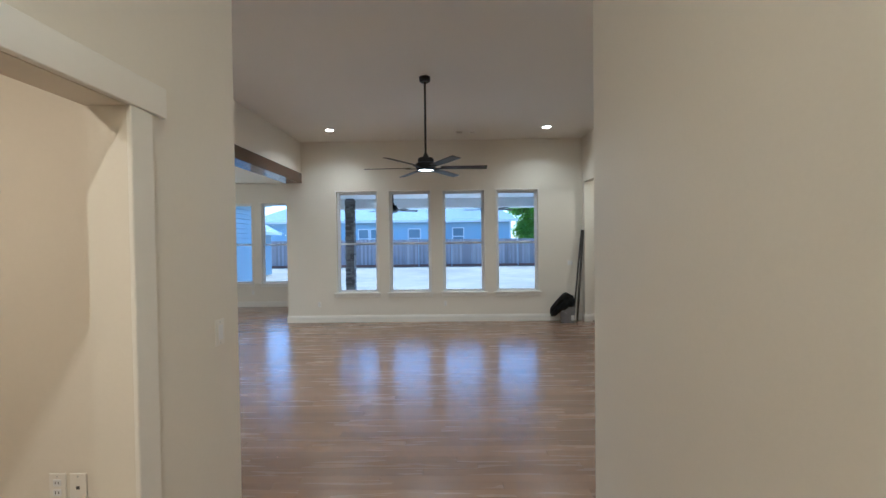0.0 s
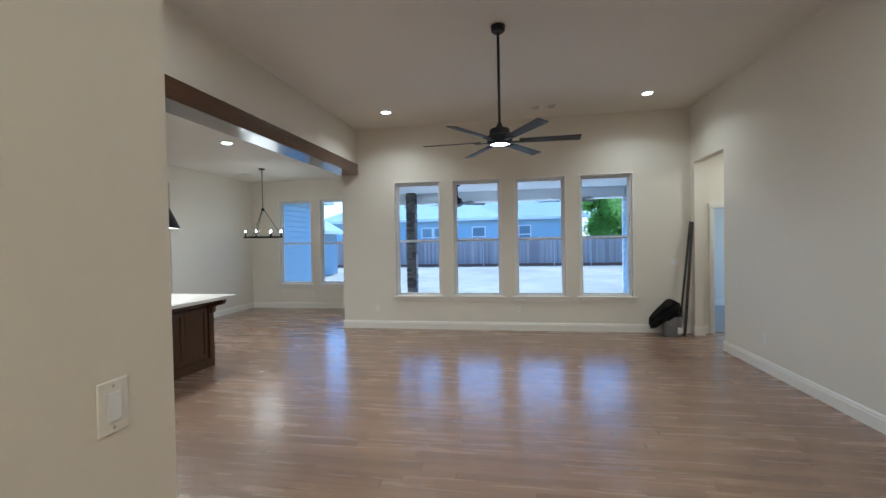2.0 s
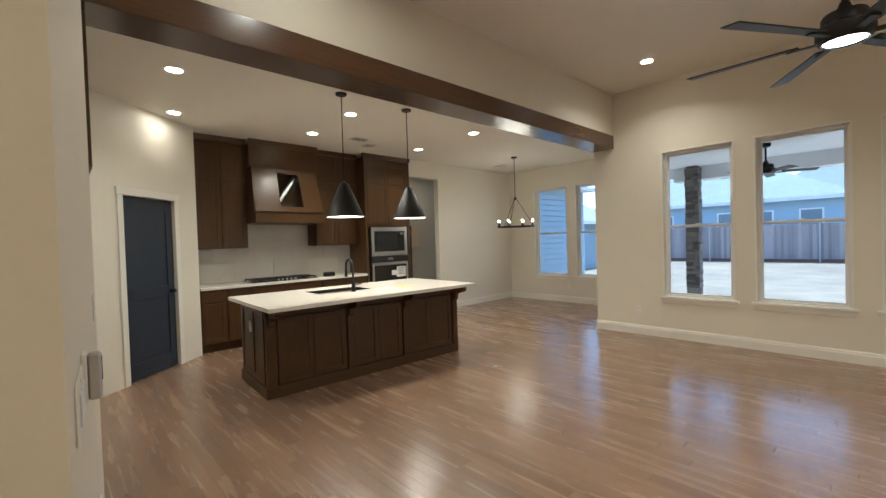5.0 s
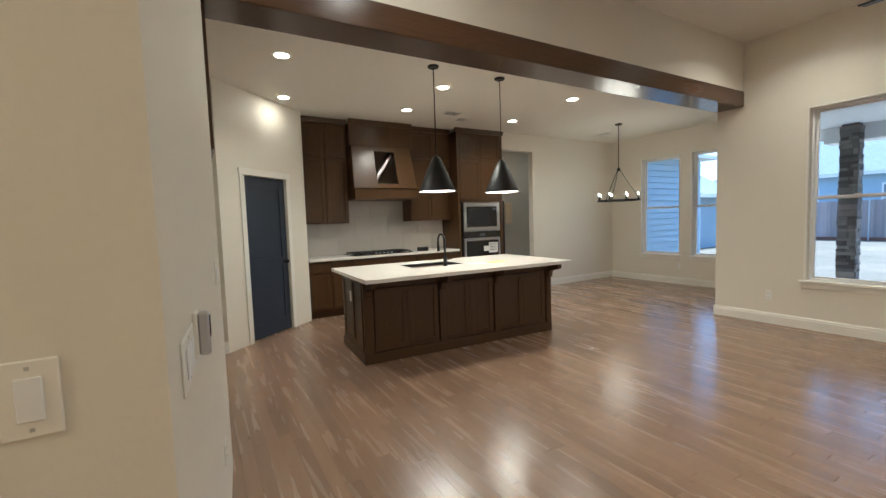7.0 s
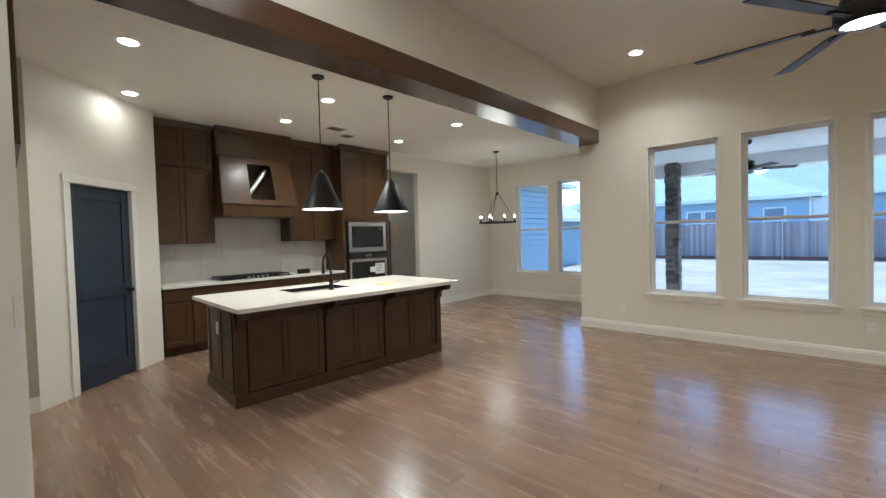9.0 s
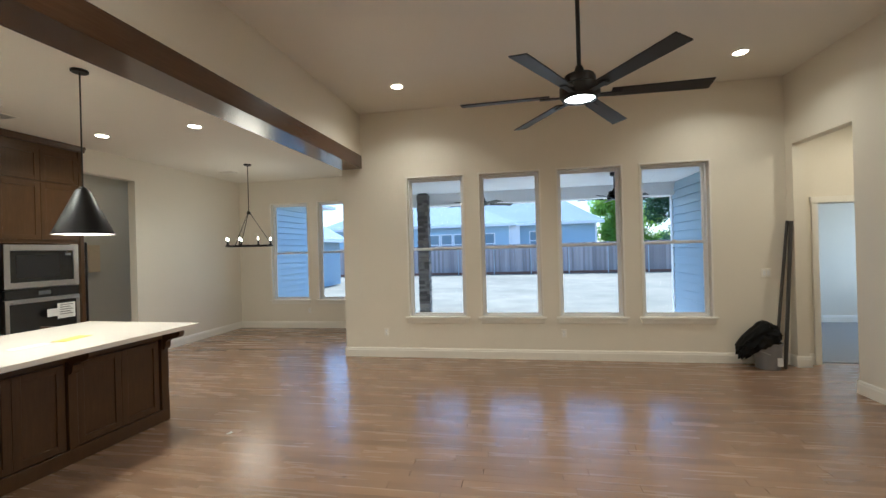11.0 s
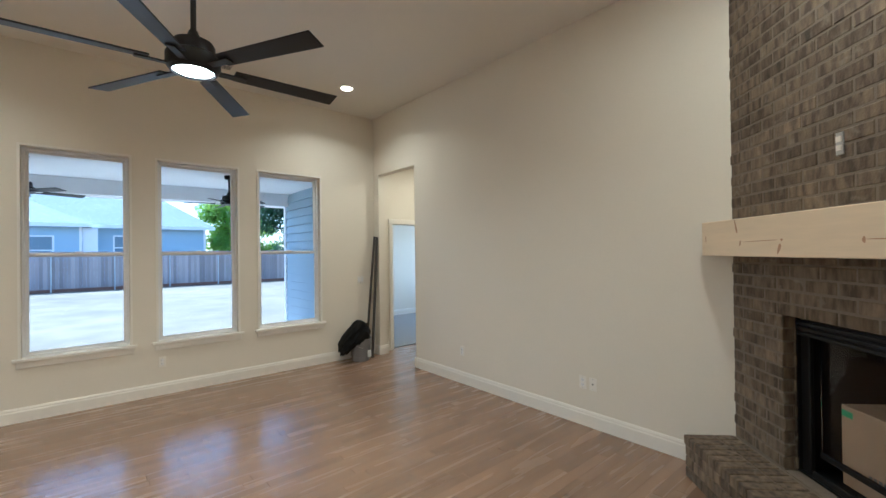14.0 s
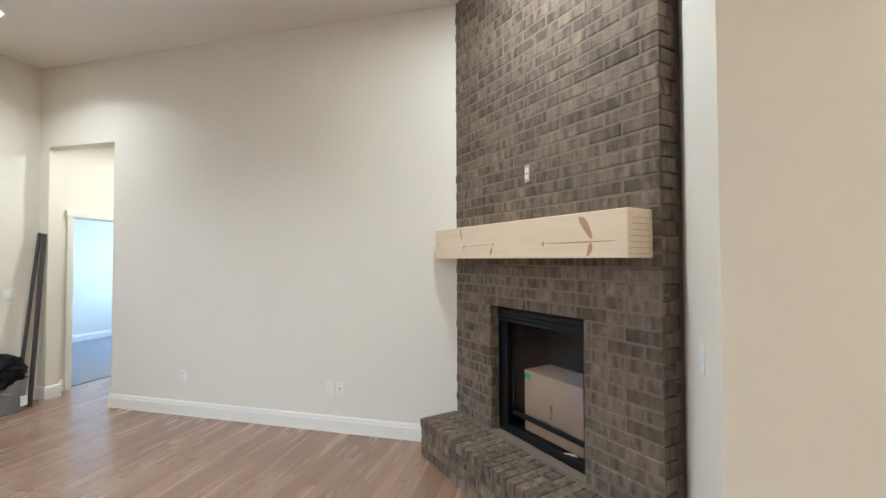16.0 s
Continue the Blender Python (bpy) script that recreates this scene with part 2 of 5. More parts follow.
wall("wall_dining_inner", "x", XL0, XL0 + 0.15, YW + 0.17, YD, 0, ZG)
wall("wall_dining_window", "y", YD, YD + 0.17, XK - 0.3, XL0 + 0.15, 0, ZG, [(x - WIN_W / 2, x + WIN_W / 2, WIN_Z0, WIN_Z1) for x in DWIN_X])
wall("wall_dining_left", "x", XK - 0.13, XK, 7.26, YD, 0, ZK, [(7.0, 8.061, -1, 2.826)])
wall("wall_kitchen_back", "x", XK - 0.75, XK - 0.61, 1.0, 7.26, 0, ZK)
wall("wall_back_room", "x", -8.5, -8.37, 6.9, YD, 0, ZK)
wall("wall_back_room_side", "y", 7.10, 7.26, -8.37, XK - 0.05, 0, ZK)
wall("wall_entry_right", "x", 0.948, 1.06, -2.2, 2.22, 0, ZG)
wall("wall_entry_left", "x", -1.047, -0.912, -2.2, 1.82, 0, ZG, [(0.30, 1.335, -1, 2.08)])
wall("wall_entry_back", "y", -2.33, -2.2, -2.6, 1.06, 0, ZG)
solid("wall_left_front", prism([(-2.935, 2.15), (-2.935, 1.98), (-0.912, 1.82), (-0.912, 2.005)], 0, ZG), WALL, "off-white painted drywall wall", "wall", "structure")
solid("wall_right_front", prism([(0.948, 2.37), (0.948, 2.22), (3.5, 1.9), (3.5, 2.0), (1.80, 2.245)], 0, ZG), WALL, "off-white painted drywall wall", "wall", "structure")
wall("wall_kitchen_front", "y", 1.15, 1.28, -5.5, -2.86, 0, ZK)
wall("wall_kitchen_step", "x", -2.935, -2.80, 1.15, 1.98, 0, ZG)
wall("wall_passage_end", "y", 0.3, 0.42, -7.3, -5.0, 0, ZK)
wall("wall_passage_side", "x", -5.05, -4.93, 0.42, 1.15, 0, ZK)
wall("wall_side_room", "y", 1.66, 1.80, -2.6, -1.04, 0, ZG)
wall("wall_side_room_far", "x", -2.6, -2.47, -2.2, 1.66, 0, ZG)
wall("wall_hall_far", "x", 4.67, 4.8, 5.0, YW, 0, 3.05)
wall("wall_hall_end", "y", 4.87, 5.0, XR + 0.13, 4.8, 0, 3.05)
wall("wall_bedroom_far", "y", 11.4, 11.52, 2.65, 6.6, 0, 2.9)
wall("wall_bedroom_right", "x", 6.5, 6.62, YW + 0.17, 11.4, 0, 2.9, [(9.2, 10.8, 0.7, 2.2)])
wall("wall_bedroom_left", "x", 2.65, 2.78, YW + 0.17, 11.4, 0, 2.9)
wall("wall_bedroom_front", "y", YW, YW + 0.17, 4.8, 6.62, 0, 2.9)
solid("ceiling_great_room", boxes((XL0 + 0.02, 3.6, -2.33, YW + 0.17, ZG, ZG + 0.1)), CEIL, "painted flat ceiling", "ceiling", "structure")
solid("ceiling_side_room", boxes((-2.6, XL0 + 0.1, -2.33, 1.8, 2.75, 2.85), (-2.6, -1.07, -2.33, 1.66, 2.75, 2.85)), CEIL, "painted flat ceiling", "ceiling", "structure")
solid("ceiling_kitchen", boxes((-8.6, XL0 + 0.02, -2.2, YD + 0.17, ZK, ZK + 0.1)), CEIL, "painted flat ceiling", "ceiling", "structure")
solid("ceiling_hall", boxes((XR + 0.13, 4.8, 4.87, YW, 3.05, 3.15)), CEIL, "painted flat ceiling", "ceiling", "structure")
solid("ceiling_bedroom", boxes((2.65, 6.62, YW + 0.17, 11.52, 2.9, 3.0)), CEIL, "painted flat ceiling", "ceiling", "structure")
solid("floor_bedroom", boxes((2.78, 6.5, YW + 0.10, 11.4, -0.1, 0.008)), CARPET, "grey cut-pile carpet", "floor", "structure")

# pantry corner, set across
m_p, d_p = along((-6.56, 3.46), (-5.50, 2.27))
pw = solid("wall_pantry", slab_with_holes("y", -0.12, 0.0, 0, d_p, 0, ZK, [(0.43, 1.21, -1, 2.12)]), WALL, "off-white painted drywall wall", "wall", "structure")
pw.matrix_world = m_p
wall("wall_pantry_side", "x", -5.63, -5.50, 0.42, 2.20, 0, ZK)

BEAM = solid("ceiling_beam", prism([(XL1 + 0.016, YW - 0.003), (XL0 - 0.006, YW - 0.003), (XL0 - 0.106, 1.85), (XL1 - 0.084, 1.85)], 2.85, 3.048, bevel=0.004), BEAM_WOOD, "dark-stained glossy boxed wooden beam", "beam", "structure")


# ---- skirting boards ----
def skirting(p, q, h=0.14, t=0.016):
    """A moulded board along a wall; the room lies to the left of the way from p to q."""
    m, d = along(p, q)
    prof = [(0, 0), (t, 0), (t, h * 0.72), (t * 0.75, h * 0.8), (t * 0.75, h * 0.88), (t * 0.35, h), (0, h)]
    bm = bmesh.new()
    a = [bm.verts.new((0, y + 0.001, z)) for y, z in prof]
    b = [bm.verts.new((d, y + 0.001, z)) for y, z in prof]
    bm.faces.new(a)
    bm.faces.new(b[::-1])
    for i in range(len(prof)):
        j = (i + 1) % len(prof)
        bm.faces.new((a[i], b[i], b[j], a[j]))
    ob = solid("baseboard", bm, TRIM, "white painted moulded baseboard", "baseboard", "structure")
    ob.matrix_world = m
    return ob


skirting((XR - 0.016, YW), (XL0 - 0.016, YW))
skirting((XL0, YW - 0.016), (XL0, YD))
skirting((XL0, YD), (XK, YD))
skirting((XK, YD), (XK, 8.07))
skirting((XR, 3.62), (XR, 7.322))
skirting((XR - 0.016, 7.322), (XR + 0.13, 7.322))
skirting((3.09, YW), (XR + 0.13, YW))
skirting((XR + 0.13, YW), (XR + 0.13, 8.255))
skirting((XR + 0.146, 8.255), (XR - 0.016, 8.255))
skirting((XR, 8.239), (XR, YW))
skirting((-0.912, 2.005), (-2.935, 2.15))
skirting((-5.50, 2.27), (-5.704, 2.499))
skirting((-6.32, 3.19), (-6.56, 3.46))
skirting((-5.50, 0.42), (-5.50, 2.27))
skirting((6.5, 11.4), (2.78, 11.4))
skirting((0.948, 2.36), (0.948, -2.2))
skirting((-0.912, 1.43), (-0.912, 2.005))
skirting((1.58, 2.275), (0.948, 2.37))


# ---- door casings ----
def casing(name, m, w, h, cw=0.07, t=0.018, overhang=0.012, label="white painted flat door casing"):
    """Boards round an opening of width w and height h, on the wall face y = 0, proud towards -y."""
    ob = thing(name, label, "door casing", kind="structure", m=m)
    part("side_board", boxes((-cw, 0.004, -t, -0.001, 0, h), bevel=0.003), TRIM, ob)
    part("side_board", boxes((w - 0.004, w + cw, -t, -0.001, 0, h), bevel=0.003), TRIM, ob)
    part("head_board", boxes((-cw - overhang, w + cw + overhang, -t - 0.006, -0.001, h + 0.001, h + cw + 0.012), bevel=0.003), TRIM, ob)
    return ob


casing("door_trim_1", m_p @ pose(1.21, 0, 0, 0, 0, 180), 0.78, 2.12)
casing("door_trim_2", pose(3.165, YW, 0), 0.82, 2.04)
casing("door_trim_3", pose(-0.912, 0.30, 0, 0, 0, 90), 1.035, 2.08, cw=0.095, overhang=0.065)


# ---- windows: white vinyl single-hung sashes with stool and apron ----
def window(name, x, y, w=WIN_W, z0=WIN_Z0, z1=WIN_Z1, depth=0.17):
    ob = thing(name, "white vinyl single-hung window with painted sill", "window", kind="structure", m=pose(x, y, z0))
    h, a = z1 - z0, w / 2
    f = 0.024
    fr = part("window_frame", boxes((-a, -a + f, 0.07, 0.15, 0, h), (a - f, a, 0.07, 0.15, 0, h), (-a + f, a - f, 0.07, 0.15, 0, f), (-a + f, a - f, 0.07, 0.15, h - f, h), bevel=0.004), VINYL, ob)
    s, mid = 0.026, h * 0.485
    for nm, za, zb, y0 in (("lower_sash", f, mid + 0.02, 0.082), ("upper_sash", mid - 0.02, h - f, 0.112)):
        sash = part(nm, boxes((-a + f, -a + f + s, y0, y0 + 0.028, za, zb), (a - f - s, a - f, y0, y0 + 0.028, za, zb), (-a + f + s, a - f - s, y0, y0 + 0.028, za, za + s), (-a + f + s, a - f - s, y0, y0 + 0.028, zb - s, zb), bevel=0.003), VINYL, ob)
        pane = part("pane", boxes((-a + f + s, a - f - s, y0 + 0.011, y0 + 0.016, za + s, zb - s)), PANE, sash)
        pane.visible_shadow = False
    part("sash_lock", boxes((-0.03, 0.03, 0.068, 0.084, mid + 0.018, mid + 0.032), bevel=0.003), VINYL, ob)
    part("casing", boxes((-a - 0.022, -a - 0.001, -0.012, -0.001, 0, h + 0.022), (a + 0.001, a + 0.022, -0.012, -0.001, 0, h + 0.022), (-a - 0.001, a + 0.001, -0.012, -0.001, h + 0.001, h + 0.022)), TRIM, ob)
    part("window_sill", boxes((-a - 0.06, a + 0.06, -0.045, -0.001, -0.026, 0.004), (-a + 0.002, a - 0.002, -0.001, 0.082, -0.02, 0.004), bevel=0.003), TRIM, ob)
    part("apron", boxes((-a - 0.035, a + 0.035, -0.016, -0.001, -0.09, -0.027), bevel=0.003), TRIM, ob)
    return ob


for n, x in enumerate(WIN_X):
    window("window_%d" % (n + 1), x, YW)
for n, x in enumerate(DWIN_X):
    window("window_%d" % (n + 5), x, YD)


# ---- lamps ----
def lamp(kind, name, at, energy, color=WARM, size=0.05, aim=None, spot=150, blend=0.8, parent=None):
    d = bpy.data.lights.new(name, kind)
    d.energy, d.color = energy, color
    if kind != "AREA":
        d.shadow_soft_size = size
    if kind == "SPOT":
        d.spot_size, d.spot_blend = radians(spot), blend
    if kind == "AREA":
        d.shape, d.size, d.spread = "DISK", size, radians(spot)
    ob = new(name, d)
    ob.matrix_world = look(at, aim) if aim else pose(*at)
    return ob


def can_light(x, y, z, energy, color=WARM, spread=135):
    ob = thing("recessed_light", "round white recessed ceiling light, switched on", "ceiling light", "recessed lights", m=pose(x, y, z))
    part("trim_ring", lathe([(0.066, -0.002), (0.07, -0.010), (0.088, -0.008), (0.092, -0.001)], 32, caps=False), TRIM, ob, smooth=True)
    part("lens", lathe([(0.0, -0.006), (0.064, -0.006), (0.066, -0.002)], 32), CAN_GLOW, ob, "glowing frosted lens")
    lamp("AREA", "can_lamp", (x, y, z - 0.016), energy, color, aim=(x, y, 0), size=0.13, spot=spread)


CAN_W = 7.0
# Last two, at y 3.3, are unseen cans added to brighten the room.
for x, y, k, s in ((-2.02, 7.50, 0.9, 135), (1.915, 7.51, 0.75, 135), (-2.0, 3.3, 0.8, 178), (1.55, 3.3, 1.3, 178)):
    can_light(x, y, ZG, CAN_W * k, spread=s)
for x, y in ((-4.52, 2.87), (-5.93, 3.12), (-5.84, 4.87), (-4.70, 4.84), (-5.755, 6.865), (-4.375, 6.83)):
    can_light(x, y, ZK, CAN_W * (0.12 if x < -5.9 else 1.0), spread=178 if x < -5.9 else 135)
can_light(0.0, -0.9, ZG, CAN_W * 3.0, (1.0, 0.70, 0.39), 178)
can_light(-1.75, 0.3, 2.75, CAN_W * 1.2, (1.0, 0.62, 0.31), 178)
can_light(3.6, 7.5, 3.05, CAN_W * 1.0, WARMER, 178)
# No known fixture: can added to warm the dim back room.
can_light(-7.6, 8.6, ZK, CAN_W * 0.2, WARMER, 178)


# ---- ceiling fan ----
def ceiling_fan(m, drop, r, blades, blade_w, label, color, light=True):
    fan = thing("ceiling_fan", label, "ceiling fan", m=m)
    part("canopy", lathe([(0.0, -0.062), (0.055, -0.06), (0.068, -0.045), (0.07, -0.003), (0.07, 0.0)], 32), color, fan, smooth=True)
    part("downrod", lathe([(0.0135, -drop + 0.0), (0.0135, -0.06)], 16), color, fan, smooth=True)
    part("coupling", lathe([(0.0, -drop - 0.031), (0.045, -drop - 0.031), (0.03, -drop + 0.0), (0.02, -drop + 0.028), (0.0, -drop + 0.028)], 24), color, fan, smooth=True)
    part("motor_housing", lathe([(0.0, -drop - 0.175), (0.115, -drop - 0.175), (0.125, -drop - 0.16), (0.125, -drop - 0.105), (0.1, -drop - 0.09), (0.1, -drop - 0.05), (0.09, -drop - 0.033), (0.0, -drop - 0.031)], 40), color, fan, smooth=True)
    if light:
        part("light_ring", lathe([(0.092, -drop - 0.178), (0.098, -drop - 0.19), (0.108, -drop - 0.186), (0.112, -drop - 0.174)], 40, caps=False), color, fan, smooth=True)
        part("diffuser", lathe([(0.0, -drop - 0.186), (0.06, -drop - 0.184), (0.092, -drop - 0.178)], 40), FAN_GLOW, fan, "glowing frosted diffuser")
    for k in range(blades):
        a = pose(0, 0, -drop - 0.158, 0, 0, 360 / blades * k)
        bl = part("blade", boxes((0.19, r, -blade_w / 2, blade_w / 2, -0.004, 0.004), bevel=0.0025), color, fan)
        for v in bl.data.vertices:
            u = (v.co.x - 0.19) / (r - 0.19)
            v.co.y *= 0.86 + 0.2 * u
            v.co.z += 0.010 * (1 - (2 * v.co.y / blade_w) ** 2)
        bl.matrix_local = a @ pose(0, 0, 0, -11, 0, 0)
        arm = part("blade_arm", boxes((0.09, 0.25, -0.022, 0.022, -0.012, -0.004), bevel=0.002), color, fan)
        arm.matrix_local = a @ pose(0, 0, 0, -8, 0, 0)
    return fan


FAN_GLOW = glow("fan_diffuser", (1.0, 0.85, 0.66), 12.0)
ceiling_fan(pose(-0.155, 5.19, ZG, 0, 0, -1), 0.972, 0.765, 6, 0.105, "black six-blade ceiling fan with lit disc light on a long downrod", BLACK)
lamp("AREA", "fan_lamp", (-0.155, 5.19, 2.505), 14, aim=(-0.155, 5.19, 0), size=0.18, spot=178)


# ---- dome pendants over the island ----
def pendant(x, y):
    ob = thing("pendant_lamp", "matte black metal cone pendant lamp over the island, lit", "pendant lamp", "pendants over the island", m=pose(x, y, ZK))
    part("canopy", lathe([(0.0, -0.022), (0.055, -0.021), (0.062, -0.014), (0.062, 0)], 32), BLACK, ob, smooth=True)
    part("cord_tube", lathe([(0.006, -1.0), (0.006, -0.02)], 10), BLACK, ob)
    z0, z1 = 1.80 - ZK, 2.17 - ZK
    part("socket_cup", lathe([(0.0, z1 - 0.02), (0.028, z1 - 0.02), (0.03, z1 + 0.012), (0.012, z1 + 0.03), (0.0, z1 + 0.03)], 24), BLACK, ob, smooth=True)
    part("shade", lathe([(0.206, z0), (0.209, z0), (0.048, z1), (0.042, z1 + 0.004), (0.042, z1), (0.046, z1 - 0.006), (0.2055, z0 + 0.002), (0.206, z0)], 48, caps=False), BLACK, ob, smooth=True)
    part("inner_lining", lathe([(0.0, z1 - 0.024), (0.042, z1 - 0.022), (0.202, z0 + 0.003)], 48, caps=False), mat("shade_white", (0.8, 0.78, 0.74), 0.5), ob, "white enamel lining", smooth=True)
    part("bulb", lathe([(0.0, z0 + 0.075), (0.022, z0 + 0.085), (0.032, z0 + 0.11), (0.024, z0 + 0.145), (0.013, z0 + 0.18), (0.013, z0 + 0.21)], 20), BULB, ob, "glowing bulb", smooth=True)
    lamp("POINT", "pendant_lamp_light", (x, y, 1.83), 6, size=0.04)
    return ob


BULB = glow("bulb", (1.0, 0.8, 0.5), 30.0)
pendant(-4.13, 4.38)
pendant(-4.13, 5.30)


# ---- wagon-wheel chandelier ----
def chandelier(x, y):
    ob = thing("chandelier", "black metal ring chandelier with candle bulbs, lit, on a chain", "chandelier", m=pose(x, y, ZK))
    part("canopy", lathe([(0.0, -0.03), (0.05, -0.028), (0.065, -0.012), (0.065, 0)], 32), BLACK, ob, smooth=True)
    part("stem", lathe([(0.007, -0.83), (0.007, -0.02)], 10), BLACK, ob)
    hub, ring, r = 2.32 - ZK, 1.745 - ZK, 0.365
    part("hub", lathe([(0.0, hub - 0.03), (0.03, hub - 0.02), (0.035, hub), (0.02, hub + 0.03), (0.0, hub + 0.035)], 20), BLACK, ob, smooth=True)
    part("ring", lathe([(r - 0.012, ring - 0.014), (r + 0.012, ring - 0.014), (r + 0.012, ring + 0.014), (r - 0.012, ring + 0.014), (r - 0.012, ring - 0.014)], 64, caps=False), BLACK, ob)
    for k in range(3):
        a = 2 * math.pi * k / 3 + 0.5
        part("rod", tube([(0.02 * math.cos(a), 0.02 * math.sin(a), hub), (r * math.cos(a), r * math.sin(a), ring)], 0.006, 8), BLACK, ob)
    for k in range(8):
        a = 2 * math.pi * k / 8 + 0.2
        cx, cy = r * math.cos(a), r * math.sin(a)
        part("drip_cup", lathe([(0.0, ring + 0.014), (0.012, ring + 0.014), (0.024, ring + 0.03), (0.0, ring + 0.03)], 14, cx=cx, cy=cy), BLACK, ob)
        part("candle_sleeve", lathe([(0.0, ring + 0.03), (0.011, ring + 0.03), (0.011, ring + 0.095), (0.0, ring + 0.095)], 12, cx=cx, cy=cy), BLACK, ob)
        part("bulb", lathe([(0.0, ring + 0.095), (0.006, ring + 0.098), (0.009, ring + 0.112), (0.005, ring + 0.132), (0.0, ring + 0.142)], 12, cx=cx, cy=cy), BULB, ob, "glowing candle bulb", smooth=True)
    lamp("POINT", "chandelier_light", (x, y, 1.98), 8, size=0.3)
    return ob


chandelier(-5.16, 8.92)


# ---- area lamp added in the unseen bedroom window opening, for the sky's light ----
def sky_fill(at, aim, w, h, energy):
    d = bpy.data.lights.new("sky_fill_lamp", "AREA")
    d.shape, d.size, d.size_y, d.energy, d.color = "RECTANGLE", w, h, energy, (1.0, 0.97, 0.92)
    ob = new("sky_fill_lamp", d)
    ob.matrix_world = look(at, aim)
    return ob


sky_fill((6.55, 10.0, 1.5), (0, 9.8, 1.2), 1.5, 1.5, 11)


# ---- kitchen ----


def shaker(m, w, h, parent, material=None, name="door", rail=0.06, t=0.02):
    """A framed panel door: its frame is the part, the sunk panel a piece of it. It faces +x of m, and runs along y."""
    material = material or DARK_WOOD
    d = part(name, boxes((0, t, 0, rail, 0, h), (0, t, w - rail, w, 0, h), (0, t, rail, w - rail, 0, rail), (0, t, rail, w - rail, h - rail, h), bevel=0.0015), material, parent)
    d.matrix_local = m
    part("panel", boxes((0.001, t - 0.010, rail - 0.001, w - rail + 0.001, rail - 0.001, h - rail + 0.001)), material, d)
    return d


def flat_front(m, w, h, parent, name="drawer_front", t=0.02):
    d = part(name, boxes((0, t, 0, w, 0, h), bevel=0.003), DARK_WOOD, parent)
    d.matrix_local = m
    return d


XF, XB = -6.56, -7.168      # cabinet fronts, back of the alcove


def base_unit(y0, y1, doors):
    ob = thing("base_cabinet", "dark-stained wooden base cabinet with drawer and panel doors", "cabinet", "kitchen base cabinets", m=pose(XF, y0, 0))
    w = y1 - y0
    part("body", boxes((XB - XF + 0.002, -0.021, 0.001, w - 0.001, 0.11, 0.898)), DARK_WOOD, ob)
    part("toe_kick", boxes((XB - XF + 0.002, -0.09, 0.001, w - 0.001, 0, 0.109)), DARK_WOOD, ob)
    dw = w / doors
    for k in range(doors):
        flat_front(pose(-0.02, k * dw + 0.012, 0.725), dw - 0.024, 0.15, ob)
        shaker(pose(-0.02, k * dw + 0.012, 0.135), dw - 0.024, 0.565, ob)
    return ob


for y0, y1, n in ((3.47, 4.15, 2), (4.15, 5.30, 2), (5.30, 6.205, 2)):
    base_unit(y0, y1, n)
solid("worktop", boxes((XB + 0.002, XF + 0.03, 3.47, 6.205, 0.9, 0.94), bevel=0.004), QUARTZ, "white quartz worktop along the kitchen wall", "worktop")


def upper_unit(y0, y1, z0, split, z1, doors, top):
    ob = thing("wall_cabinet", "dark-stained wooden wall cabinet reaching to the ceiling", "cabinet", "kitchen wall cabinets", m=pose(XB + 0.36, y0, 0))
    w = y1 - y0
    part("body", boxes((-0.358, -0.021, 0.001, w - 0.001, z0, top)), DARK_WOOD, ob)
    dw = w / doors
    for k in range(doors):
        shaker(pose(-0.02, k * dw + 0.005, z0 + 0.012), dw - 0.010, split - z0 - 0.02, ob)
        shaker(pose(-0.02, k * dw + 0.005, split + 0.005), dw - 0.010, z1 - split - 0.01, ob)
    crown(ob, w, z1, top)
    return ob


def crown(ob, w, z1, top, x=0.0, left=0.0, right=0.0):
    bm = bmesh.new()
    prof = [(x - 0.02, z1), (x + 0.008, z1), (x + 0.014, z1 + 0.02), (x + 0.032, top - 0.022), (x + 0.036, top - 0.003), (x - 0.02, top - 0.003)]
    a = [bm.verts.new((px, -left, pz)) for px, pz in prof]
    b = [bm.verts.new((px, w + right, pz)) for px, pz in prof]
    bm.faces.new(a)
    bm.faces.new(b[::-1])
    for i in range(len(prof)):
        j = (i + 1) % len(prof)
        bm.faces.new((a[i], b[i], b[j], a[j]))
    return part("crown_moulding", bm, DARK_WOOD, ob)


upper_unit(3.475, 4.215, 1.485, 2.545, 3.09, 2, ZK)
upper_unit(5.355, 6.20, 1.485, 2.60, 3.09, 2, ZK)

# range hood, tapered, with an open hatch that shows the duct
hood = thing("range_hood", "tapered wooden range hood with an open hatch and foil duct", "range hood", m=pose(XF, 4.225, 0))
HW = 1.12
part("apron", boxes((XB - XF + 0.004, 0.075, -0.0, HW + 0.0, 1.865, 2.03), bevel=0.004), DARK_WOOD, hood)
part("apron_cap", boxes((XB - XF + 0.004, 0.09, -0.004, HW + 0.004, 2.031, 2.05), bevel=0.004), DARK_WOOD, hood)


